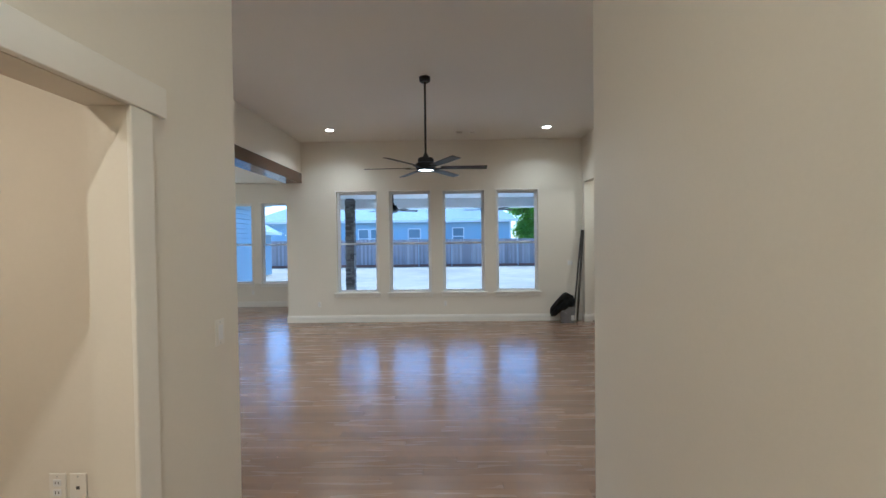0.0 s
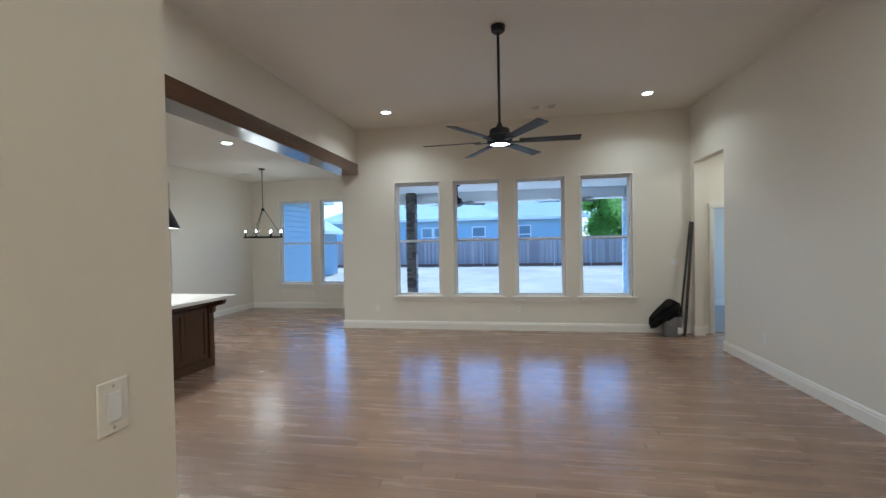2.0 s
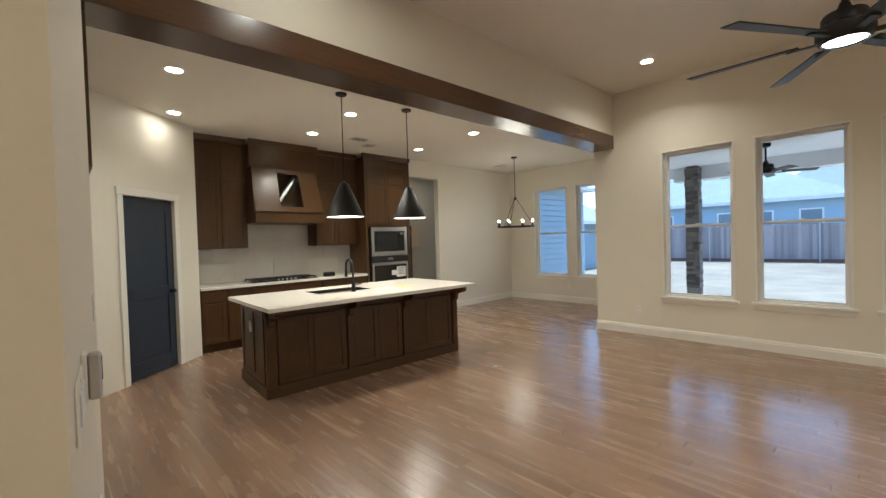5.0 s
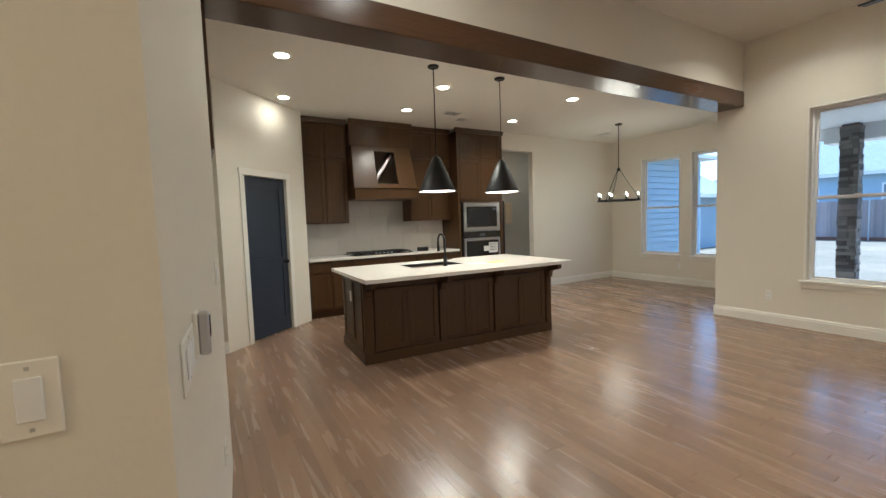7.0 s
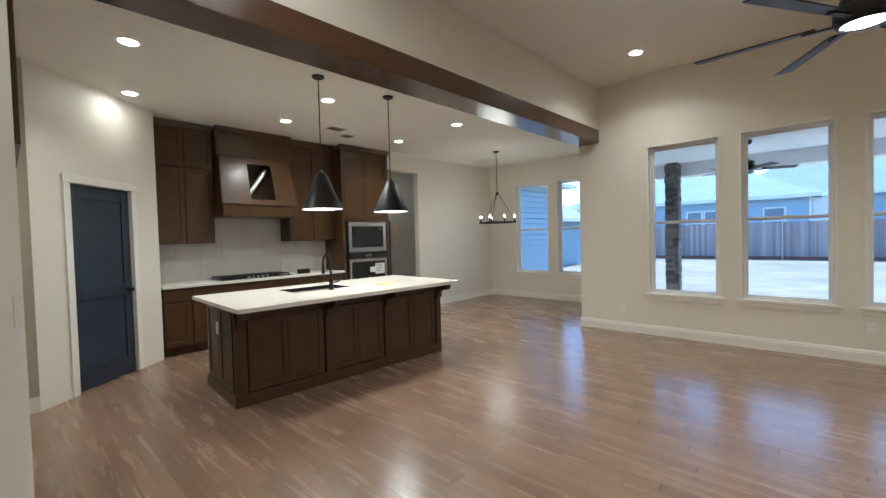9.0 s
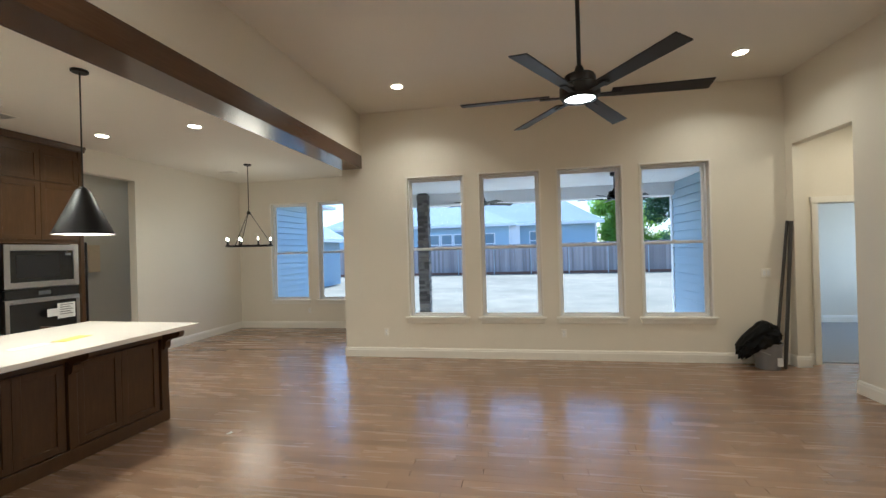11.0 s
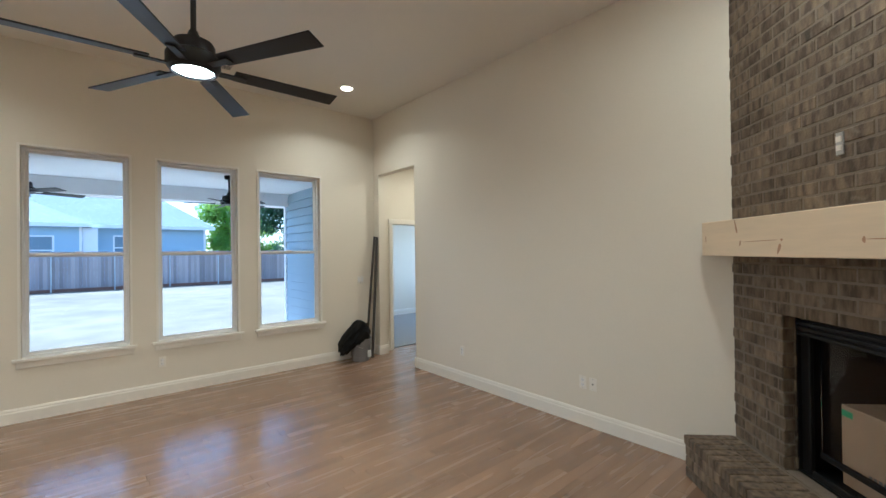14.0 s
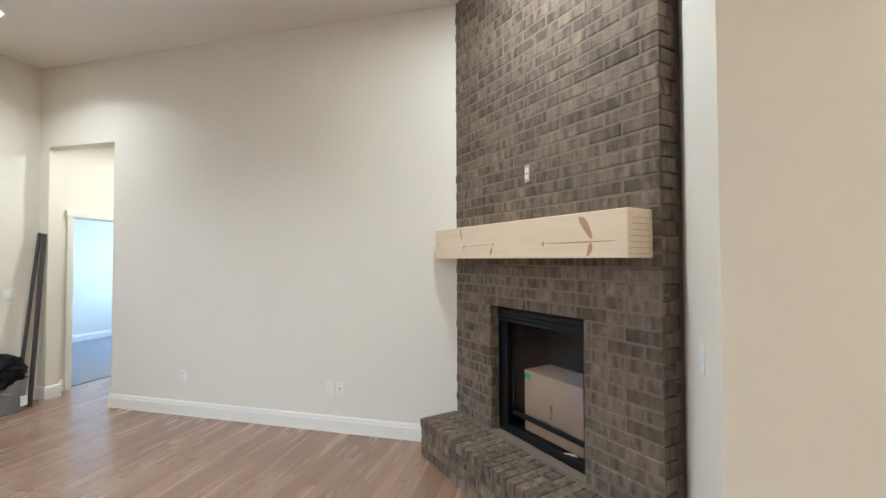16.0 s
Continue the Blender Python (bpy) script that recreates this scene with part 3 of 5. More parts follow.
def hood_front():
    bm = bmesh.new()
    za, zb, xa, xb, t = 2.051, 2.75, 0.06, -0.13, 0.03
    ua, ub = -0.0, 0.04

    def pt(u, s, back):
        z = za + (zb - za) * s
        x = xa + (xb - xa) * s - back
        e = ua + (ub - ua) * s
        return bm.verts.new((x, e + (HW - 2 * e) * u, z))

    us, ss = (0, 0.36, 0.70, 1), (0, 0.10, 0.88, 1)
    g = [[[pt(u, s, b) for b in (0, t)] for s in ss] for u in us]
    for i in range(3):
        for j in range(3):
            if i == 1 and j == 1:
                continue
            for b in (0, 1):
                bm.faces.new((g[i][j][b], g[i + 1][j][b], g[i + 1][j + 1][b], g[i][j + 1][b]))
    ring = [(1, 1), (2, 1), (2, 2), (1, 2)]
    for (a, b), (c, d) in zip(ring, ring[1:] + ring[:1]):
        bm.faces.new((g[a][b][0], g[c][d][0], g[c][d][1], g[a][b][1]))
    return bm


part("front_panel", hood_front(), DARK_WOOD, hood, "sloping front with square hatch")
for side, e0, e1 in (("left", 0.0, 0.04), ("right", HW, HW - 0.04)):
    bm = bmesh.new()
    s = 0.02 if side == "left" else -0.02
    lo = [bm.verts.new(p) for p in ((0.03, e0, 2.051), (-0.60, e0, 2.051), (-0.60, e1, 2.75), (-0.16, e1, 2.75))]
    hi = [bm.verts.new((v.co.x, v.co.y + s, v.co.z)) for v in lo]
    bm.faces.new(lo)
    bm.faces.new(hi[::-1])
    for i in range(4):
        bm.faces.new((lo[i], lo[(i + 1) % 4], hi[(i + 1) % 4], hi[i]))
    part("side_panel", bm, DARK_WOOD, hood)
part("back_panel", boxes((-0.60, -0.585, 0.03, HW - 0.03, 2.052, 2.75)), mat("raw_board", (0.36, 0.29, 0.21), 0.8, grain=0.1), hood)
part("upper_box", boxes((XB - XF + 0.004, -0.12, 0.0, HW, 2.751, 3.10), bevel=0.004), DARK_WOOD, hood)
cr = crown(hood, HW, 3.09, ZK, x=-0.12)
FOIL = mat("foil_duct", (0.65, 0.64, 0.62), 0.25, metal=1.0, bump=0.8, bump_scale=60)
duct = tube([(-0.22, 0.33, 2.06), (-0.22, 0.46, 2.20), (-0.23, 0.58, 2.36), (-0.24, 0.72, 2.55), (-0.28, 0.80, 2.70)], 0.055, 20)
part("foil_duct", duct, FOIL, hood, "crumpled silver foil duct", smooth=True)

# tall oven cabinet
tall = thing("oven_cabinet", "tall dark-stained wooden oven cabinet with panel doors", "cabinet", m=pose(XF, 6.21, 0))
TW = 1.045
part("body", boxes((XB - XF + 0.004, 0.0, 0, 0.05, 0.1, 3.10), (XB - XF + 0.004, 0.0, TW - 0.05, TW, 0.1, 3.10), (XB - XF + 0.004, -0.02, 0.05, TW - 0.05, 1.81, 3.10), (XB - XF + 0.004, -0.02, 0.05, TW - 0.05, 0.1, 0.46), (XB - XF + 0.004, -0.30, 0.05, TW - 0.05, 0.46, 1.81), bevel=0.002), DARK_WOOD, tall)
part("toe_kick", boxes((XB - XF + 0.004, -0.07, 0.002, TW - 0.002, 0, 0.099)), DARK_WOOD, tall)
for k in range(2):
    shaker(pose(-0.019, 0.055 + k * 0.4675, 2.62), 0.4625, 0.40, tall)
    shaker(pose(-0.019, 0.055 + k * 0.4675, 1.86), 0.4625, 0.73, tall)
flat_front(pose(-0.019, 0.055, 0.13), TW - 0.11, 0.31, tall)
crown(tall, TW, 3.09, ZK, x=0.0, left=0.03, right=0.03)

mw = thing("microwave", "built-in stainless microwave with black glass door", "microwave", m=pose(XF + 0.002, 6.31, 1.255))
AW = 0.845
part("trim_frame", boxes((-0.28, 0.022, 0, 0.065, 0, 0.54), (-0.28, 0.022, AW - 0.065, AW, 0, 0.54), (-0.28, 0.022, 0.065, AW - 0.065, 0, 0.075), (-0.28, 0.022, 0.065, AW - 0.065, 0.465, 0.54), bevel=0.003), STEEL, mw)
part("door_glass", boxes((-0.02, 0.012, 0.066, AW - 0.066, 0.076, 0.464), bevel=0.003), BLACK_GLASS, mw, "black glass door")
part("screen_window", boxes((0.0125, 0.014, 0.13, AW - 0.23, 0.13, 0.41)), mat("dark_window", (0.02, 0.02, 0.022), 0.15), mw)
part("display", boxes((0.0125, 0.014, AW - 0.165, AW - 0.09, 0.40, 0.435)), mat("display_grey", (0.12, 0.13, 0.14), 0.2), mw)

ov = thing("wall_oven", "built-in stainless wall oven with black glass door and paper tag", "oven", m=pose(XF + 0.002, 6.31, 0.47))
part("chassis", boxes((-0.28, -0.01, 0.0, AW, 0, 0.775)), STEEL, ov)
part("control_panel", boxes((-0.009, 0.02, 0, AW, 0.655, 0.775), bevel=0.004), BLACK_GLASS, ov)
part("display", boxes((0.0205, 0.022, AW / 2 - 0.07, AW / 2 + 0.07, 0.69, 0.74)), mat("display_grey_2", (0.10, 0.11, 0.12), 0.2), ov)
part("door_frame", boxes((-0.009, 0.026, 0, AW, 0.02, 0.10), (-0.009, 0.026, 0, 0.045, 0.10, 0.60), (-0.009, 0.026, AW - 0.045, AW, 0.10, 0.60), (-0.009, 0.026, 0, AW, 0.60, 0.648), bevel=0.003), STEEL, ov)
part("door_glass", boxes((-0.005, 0.024, 0.046, AW - 0.046, 0.101, 0.599)), BLACK_GLASS, ov, "black glass door")
part("handle", tube([(0.028, 0.06, 0.617), (0.07, 0.06, 0.617), (0.075, 0.09, 0.617), (0.075, AW - 0.09, 0.617), (0.07, AW - 0.06, 0.617), (0.028, AW - 0.06, 0.617)], 0.011, 12), STEEL, ov, smooth=True)
PAPER = mat("paper", (0.75, 0.75, 0.73), 0.8)
part("paper_tag", boxes((0.079, 0.080, 0.52, 0.74, 0.36, 0.56)), PAPER, ov, "white paper tag hung on the handle")
part("paper_tag", boxes((0.081, 0.082, 0.40, 0.52, 0.40, 0.50)), PAPER, ov, "small white paper tag")
INK = mat("grey_ink", (0.12, 0.12, 0.12), 0.8)
part("tag_text", boxes(*[(0.0802, 0.0808, 0.55, 0.71 - 0.03 * (k % 2), 0.53 - 0.03 * k, 0.54 - 0.03 * k) for k in range(5)]), INK, ov, "grey lines of print")

# cooktop
ct = thing("gas_cooktop", "stainless gas cooktop with black cast-iron grates", "cooktop", m=pose(-6.87, 4.73, 0.9415))
part("tray", boxes((-0.26, 0.26, -0.54, 0.54, 0, 0.012), bevel=0.004), BLACK_GLASS, ct)
for k in range(3):
    y = (k - 1) * 0.345
    bars = [(-0.22, -0.205, y - 0.16, y + 0.16, 0.028, 0.042), (0.205, 0.22, y - 0.16, y + 0.16, 0.028, 0.042), (-0.22, 0.22, y - 0.16, y - 0.145, 0.028, 0.042), (-0.22, 0.22, y + 0.145, y + 0.16, 0.028, 0.042), (-0.22, 0.22, y - 0.008, y + 0.008, 0.03, 0.045), (-0.008, 0.008, y - 0.16, y + 0.16, 0.03, 0.045), (-0.12, -0.105, y - 0.16, y + 0.16, 0.03, 0.044), (0.105, 0.12, y - 0.16, y + 0.16, 0.03, 0.044)]
    bars += [(sx * 0.2125 - 0.008, sx * 0.2125 + 0.008, y + sy * 0.1525 - 0.008, y + sy * 0.1525 + 0.008, 0.012, 0.03) for sx in (-1, 1) for sy in (-1, 1)]
    part("grate", boxes(*bars), BLACK, ct)
    for sx in (-1, 1):
        part("burner", lathe([(0.0, 0.012), (0.045, 0.012), (0.045, 0.022), (0.03, 0.028), (0.0, 0.028)], 20, cx=sx * 0.11, cy=y), BLACK, ct)
for k in range(5):
    part("knob", lathe([(0.0, 0.012), (0.018, 0.012), (0.015, 0.034), (0.0, 0.034)], 16, cx=0.238, cy=(k - 2) * 0.07), STEEL, ct)
cbox = thing("black_box", "small black plastic box standing on the worktop", "box", m=pose(-6.72, 5.52, 0.941))
part("case", boxes((-0.05, 0.05, -0.09, 0.09, 0, 0.06), bevel=0.006), BLACK, cbox)
part("lid", boxes((-0.052, 0.052, -0.092, 0.092, 0.061, 0.072), bevel=0.004), BLACK, cbox)

# backsplash of large pale stone tiles
TILE = mat("pale_stone_tile", (0.60, 0.56, 0.50), 0.3, grain=0.05, grain_scale=12, stain=0.10, stain_scale=2.5, obrand=0.05)
splash = solid("backsplash", boxes((XB + 0.001, XB + 0.004, 3.48, 6.2, 0.941, 1.90)), mat("grout", (0.50, 0.47, 0.42), 0.9), "pale large-format stone tile backsplash", "backsplash", "structure")
row_h, tw = 0.318, 0.62
for j in range(3):
    y = 3.48 - (0.31 if j % 2 else 0.0)
    while y < 6.2:
        a, b = max(y, 3.48), min(y + tw - 0.003, 6.2)
        if b - a > 0.02:
            part("tile", boxes((0.005 + XB, 0.012 + XB, a, b, 0.942 + j * row_h, 0.942 + (j + 1) * row_h - 0.003)), TILE, splash)
        y += tw

# ---- island ----
isl = thing("kitchen_island", "dark-stained wooden kitchen island with panelled sides", "island", m=pose(-4.13, 3.455, 0, 0, 0, -3.4))
IL, ID = 2.50, 0.92
part("body", boxes((-ID, -0.021, 0.021, IL - 0.021, 0.0, 0.888)), DARK_WOOD, isl)
part("base_board", boxes((-ID - 0.004, 0.004, -0.004, IL + 0.004, 0.0, 0.115), bevel=0.004), DARK_WOOD, isl)
bays = ((0.12, 0.86), (0.94, 1.60), (1.68, 2.40))
for a, b in bays:
    m2 = (b - a) / 2
    for k in range(2):
        shaker(pose(-0.021, a + k * m2, 0.125), m2 - 0.002, 0.66, isl, name="front_panel", rail=0.055)
for y in (0.0, 0.87, 1.61, 2.41):
    wd = 0.11 if y in (0.0,) else 0.075 if y < 2 else 0.09
    part("post", boxes((-0.03, 0.012, y + 0.004, y + wd - 0.006, 0.116, 0.80), bevel=0.003), DARK_WOOD, isl)
part("frieze", boxes((-0.03, 0.006, 0.0, IL, 0.80, 0.888), bevel=0.002), DARK_WOOD, isl)


def corbel(y):
    prof = [(0.013, 0.70), (0.035, 0.705), (0.05, 0.73), (0.055, 0.775), (0.085, 0.80), (0.15, 0.81), (0.20, 0.825), (0.215, 0.85), (0.215, 0.886), (0.013, 0.886)]
    bm = bmesh.new()
    a = [bm.verts.new((x, y, z)) for x, z in prof]
    b = [bm.verts.new((x, y + 0.055, z)) for x, z in prof]
    bm.faces.new(a)
    bm.faces.new(b[::-1])
    for i in range(len(prof)):
        j = (i + 1) % len(prof)
        bm.faces.new((a[i], b[i], b[j], a[j]))
    return part("corbel", bm, DARK_WOOD, isl)


for y in (0.03, 0.88, 1.62, 2.43):
    corbel(y)
for m, n in ((pose(-0.06, 0.021, 0.125, 0, 0, -90), "near"), (pose(-0.86, IL - 0.021, 0.125, 0, 0, 90), "far")):
    for k in range(2):
        sgn = -1 if n == "near" else 1
        d = shaker(m @ pose(0, sgn * 0 + (k * 0.40 if n == "far" else -0.80 + k * 0.40), 0), 0.395, 0.76, isl, name="end_panel", rail=0.06)
outl = part("outlet_plate", boxes((-0.52, -0.45, -0.006, 0.0, 0.60, 0.72), bevel=0.002), TRIM, isl, "white outlet plate")

it = thing("island_worktop", "white quartz island worktop with cut-out for the sink", "worktop", m=pose(-4.13, 3.455, 0, 0, 0, -2.4))
SX0, SX1, SY0, SY1 = -0.78, -0.36, 0.74, 1.42
part("slab", boxes((-1.12, SX0, -0.05, 2.64, 0.888, 0.925), (SX1, 0.29, -0.05, 2.64, 0.888, 0.925), (SX0, SX1, -0.05, SY0, 0.888, 0.925), (SX0, SX1, SY1, 2.64, 0.888, 0.925)), QUARTZ, it)
sink = thing("sink", "dark undermount sink in the island worktop", "sink", m=pose(-4.13, 3.455, 0, 0, 0, -2.4))
part("basin", boxes((SX0 - 0.01, SX0 - 0.002, SY0, SY1, 0.70, 0.887), (SX1 + 0.002, SX1 + 0.01, SY0, SY1, 0.70, 0.887), (SX0, SX1, SY0 - 0.01, SY0 - 0.002, 0.70, 0.887), (SX0, SX1, SY1 + 0.002, SY1 + 0.01, 0.70, 0.887), (SX0, SX1, SY0, SY1, 0.692, 0.70)), mat("sink_black", (0.03, 0.028, 0.027), 0.4), sink)
part("rim", boxes((SX0 + 0.001, SX0 + 0.012, SY0 + 0.001, SY1 - 0.001, 0.886, 0.927), (SX1 - 0.012, SX1 - 0.001, SY0 + 0.001, SY1 - 0.001, 0.886, 0.927), (SX0 + 0.012, SX1 - 0.012, SY0 + 0.001, SY0 + 0.012, 0.886, 0.927), (SX0 + 0.012, SX1 - 0.012, SY1 - 0.012, SY1 - 0.001, 0.886, 0.927), bevel=0.002), BLACK, sink, "thin black sink rim")
part("drain", lathe([(0.0, 0.701), (0.045, 0.701), (0.045, 0.706), (0.0, 0.703)], 20, cx=-0.57, cy=1.08), STEEL, sink)

fc = thing("kitchen_faucet", "matte black gooseneck kitchen faucet on the island", "faucet", m=pose(-4.13, 3.455, 0, 0, 0, -2.4) @ pose(-0.29, 1.13, 0.926))
part("base", lathe([(0.0, 0.0), (0.03, 0.0), (0.03, 0.006), (0.024, 0.012), (0.022, 0.11), (0.016, 0.12), (0.0, 0.12)], 24), BLACK, fc, smooth=True)
arc = [(0, 0, 0.11), (0, 0, 0.30)] + [(-0.085 + 0.085 * math.cos(math.radians(t)), 0, 0.30 + 0.085 * math.sin(math.radians(t))) for t in range(15, 196, 15)]
part("neck", tube(arc, 0.0125, 14), BLACK, fc, smooth=True)
part("spray_head", lathe([(0.0, 0.17), (0.019, 0.17), (0.017, 0.22), (0.013, 0.29), (0.0, 0.29)], 18, cx=-0.172), BLACK, fc, smooth=True)
part("lever", tube([(0, 0.02, 0.075), (0.0, 0.06, 0.08), (0.0, 0.11, 0.085)], 0.006, 8), BLACK, fc)
ys = thing("yellow_note", "yellow paper sheet lying on the island worktop", "paper", m=pose(-4.30, 5.32, 0.9255, 0, 0, 10))
part("sheet", boxes((-0.06, 0.06, -0.13, 0.13, 0, 0.003)), mat("yellow_paper", (0.75, 0.55, 0.10), 0.7, stain=0.05), ys)
ws = thing("white_note", "white paper sheet lying on the island worktop", "paper", m=pose(-4.32, 5.02, 0.9255, 0, 0, -8))
part("sheet", boxes((-0.05, 0.05, -0.12, 0.12, 0, 0.002)), PAPER, ws)

# ---- pantry door in the cross wall ----
pd = thing("door_1", "closed dark navy two-panel pantry door with black knob", "door", kind="structure", m=m_p @ pose(1.21, -0.03, 0, 0, 0, 180))
DW = 0.78
RS = 0.11
part("leaf", boxes((0.003, RS, 0, 0.035, 0.012, 2.115), (DW - RS, DW - 0.003, 0, 0.035, 0.012, 2.115), (RS, DW - RS, 0, 0.035, 0.012, 0.20), (RS, DW - RS, 0, 0.035, 0.92, 1.05), (RS, DW - RS, 0, 0.035, 1.98, 2.115), bevel=0.002), NAVY, pd)
part("panel", boxes((RS - 0.001, DW - RS + 0.001, 0.012, 0.024, 0.199, 0.921)), NAVY, pd)
part("panel", boxes((RS - 0.001, DW - RS + 0.001, 0.012, 0.024, 1.049, 1.981)), NAVY, pd)
kn = part("knob", lathe([(0.0, -0.065), (0.02, -0.063), (0.027, -0.05), (0.024, -0.036), (0.011, -0.028), (0.011, -0.006), (0.03, -0.005), (0.03, 0.0)], 20), BLACK, pd, "black round knob", smooth=True)
kn.matrix_local = pose(DW - 0.07, 0, 0.975, -90, 0, 0)
for z in (0.22, 1.06, 1.90):
    part("hinge", boxes((-0.004, 0.012, -0.008, 0.0, z - 0.045, z + 0.045)), BLACK, pd)

# ---- refrigerator surround beside the passage ----
fr = thing("fridge_surround", "tall dark-stained wooden refrigerator surround with upper cabinet", "cabinet", m=pose(-3.02, 1.285, 0))
part("side_panel", boxes((-0.05, 0.0, 0, 0.85, 0, 3.08), bevel=0.003), DARK_WOOD, fr)
part("side_panel", boxes((-0.95, -0.90, 0, 0.88, 0, 3.08), bevel=0.003), DARK_WOOD, fr)
part("upper_box", boxes((-0.90, -0.05, 0, 0.865, 1.95, 3.08)), DARK_WOOD, fr)
for k in range(2):
    shaker(pose(-0.475 + k * 0.425, 0.868, 1.97, 0, 0, 90), 0.42, 1.08, fr)
part("crown_moulding", boxes((-0.97, 0.02, 0, 0.915, 3.081, ZK - 0.002), bevel=0.01), DARK_WOOD, fr)


# ---- corner fireplace: frame of the chimney breast, u along the face, v out into the room ----
FP = pose(2.828, 3.622, 0, 0, 0, -135)            # x axis runs along the brick face away from the side wall, -y out into the room
FACE_W, OPEN_U0, OPEN_U1, OPEN_Z0, OPEN_Z1, HEARTH_H, HEARTH_D = 1.762, 0.453, 1.30, 0.29, 1.187, 0.285, 0.335
MORTAR = mat("mortar", (0.19, 0.155, 0.115), 0.95, grain=0.2, grain_scale=60, bump=0.5, bump_scale=120)


def brick_mat(name, islands):
    """Brown clay with upright smoky bands that differ from brick to brick, and pale mortar smears."""
    m = mat(name, (0.12, 0.094, 0.066), 0.88, bump=0.7, bump_scale=70)
    nt = m.node_tree
    b = nt.nodes["Principled BSDF"]
    pos = nt.nodes.new("ShaderNodeNewGeometry")
    rnd = pos.outputs["Random Per Island"] if islands else nt.nodes.new("ShaderNodeObjectInfo").outputs["Random"]
    comb = nt.nodes.new("ShaderNodeCombineXYZ")
    for k in range(3):
        nt.links.new(rnd, comb.inputs[k])
    shift = nt.nodes.new("ShaderNodeVectorMath")
    shift.operation = "MULTIPLY_ADD"
    nt.links.new(comb.outputs[0], shift.inputs[0])
    shift.inputs[1].default_value = (31.0, 17.0, 23.0)
    nt.links.new(pos.outputs["Position"], shift.inputs[2])
    mp = nt.nodes.new("ShaderNodeMapping")
    mp.inputs["Scale"].default_value = (1.0, 1.0, 0.25)
    nt.links.new(shift.outputs[0], mp.inputs["Vector"])
    band = nt.nodes.new("ShaderNodeTexNoise")
    band.inputs["Scale"].default_value = 26.0
    band.inputs["Detail"].default_value = 3
    nt.links.new(mp.outputs[0], band.inputs["Vector"])
    ramp = nt.nodes.new("ShaderNodeValToRGB")
    r = ramp.color_ramp
    r.elements[0].position, r.elements[0].color = 0.34, (0.078, 0.060, 0.043, 1)
    r.elements[1].position, r.elements[1].color = 0.68, (0.205, 0.155, 0.098, 1)
    mid = r.elements.new(0.5)
    mid.color = (0.145, 0.110, 0.073, 1)
    nt.links.new(band.outputs["Fac"], ramp.inputs[0])
    tone = nt.nodes.new("ShaderNodeMapRange")
    tone.inputs["To Min"].default_value, tone.inputs["To Max"].default_value = 0.72, 1.28
    nt.links.new(rnd, tone.inputs["Value"])
    mul = nt.nodes.new("ShaderNodeVectorMath")
    mul.operation = "SCALE"
    nt.links.new(ramp.outputs[0], mul.inputs[0])
    nt.links.new(tone.outputs[0], mul.inputs["Scale"])
    smear = nt.nodes.new("ShaderNodeTexNoise")
    smear.inputs["Scale"].default_value = 9.0
    smear.inputs["Detail"].default_value = 6
    smear.inputs["Distortion"].default_value = 1.2
    nt.links.new(pos.outputs["Position"], smear.inputs["Vector"])
    sm = nt.nodes.new("ShaderNodeMapRange")
    sm.inputs["From Min"].default_value, sm.inputs["From Max"].default_value = 0.58, 0.78
    sm.inputs["To Min"].default_value, sm.inputs["To Max"].default_value = 0.0, 0.75
    nt.links.new(smear.outputs["Fac"], sm.inputs["Value"])
    mix = nt.nodes.new("ShaderNodeMix")
    mix.data_type = "RGBA"
    nt.links.new(sm.outputs[0], mix.inputs["Factor"])
    nt.links.new(mul.outputs[0], mix.inputs[6])
    mix.inputs[7].default_value = (0.27, 0.23, 0.175, 1)
    nt.links.new(mix.outputs[2], b.inputs["Base Color"])
    return m


BRICK, BRICK_REST = brick_mat("brown_brick", False), brick_mat("brown_brick_rest", True)

breast = thing("fireplace", "corner fireplace breast of dark brown brick up to the ceiling", "fireplace", m=FP)
part("mortar_bed", slab_with_holes("y", -0.0008, 0.30, -0.02, FACE_W - 0.008, 0.0, ZG - 0.004, [(OPEN_U0 - 0.004, OPEN_U1 + 0.004, OPEN_Z0 - 0.005, OPEN_Z1 + 0.004)]), MORTAR, breast, "grey-brown mortar joints")

# firebox insert
BLACK_STEEL = mat("black_steel", (0.008, 0.0075, 0.0075), 0.5, stain=0.2, stain_scale=6)
BLACK_STEEL.node_tree.nodes["Principled BSDF"].inputs["Specular IOR Level"].default_value = 0.3
fb = thing("firebox", "black steel gas firebox insert with glass front", "firebox", m=FP)
u0, u1, z0, z1 = OPEN_U0, OPEN_U1, OPEN_Z0, OPEN_Z1
part("shell", boxes((u0, u1, 0.56, 0.58, z0, z1), (u0, u0 + 0.012, 0.07, 0.56, z0, z1), (u1 - 0.012, u1, 0.07, 0.56, z0, z1), (u0 + 0.012, u1 - 0.012, 0.07, 0.56, z1 - 0.012, z1), (u0 + 0.012, u1 - 0.012, 0.07, 0.56, z0, z0 + 0.01)), BLACK_STEEL, fb)
part("front_frame", boxes((u0 + 0.013, u0 + 0.075, 0.085, 0.11, z0 + 0.011, z1 - 0.013), (u1 - 0.07, u1 - 0.013, 0.07, 0.10, z0 + 0.011, z1 - 0.013), (u0 + 0.10, u1 - 0.07, 0.07, 0.10, z1 - 0.11, z1 - 0.013), (u0 + 0.10, u1 - 0.07, 0.07, 0.10, z0 + 0.011, z0 + 0.05), bevel=0.004), BLACK_STEEL, fb)
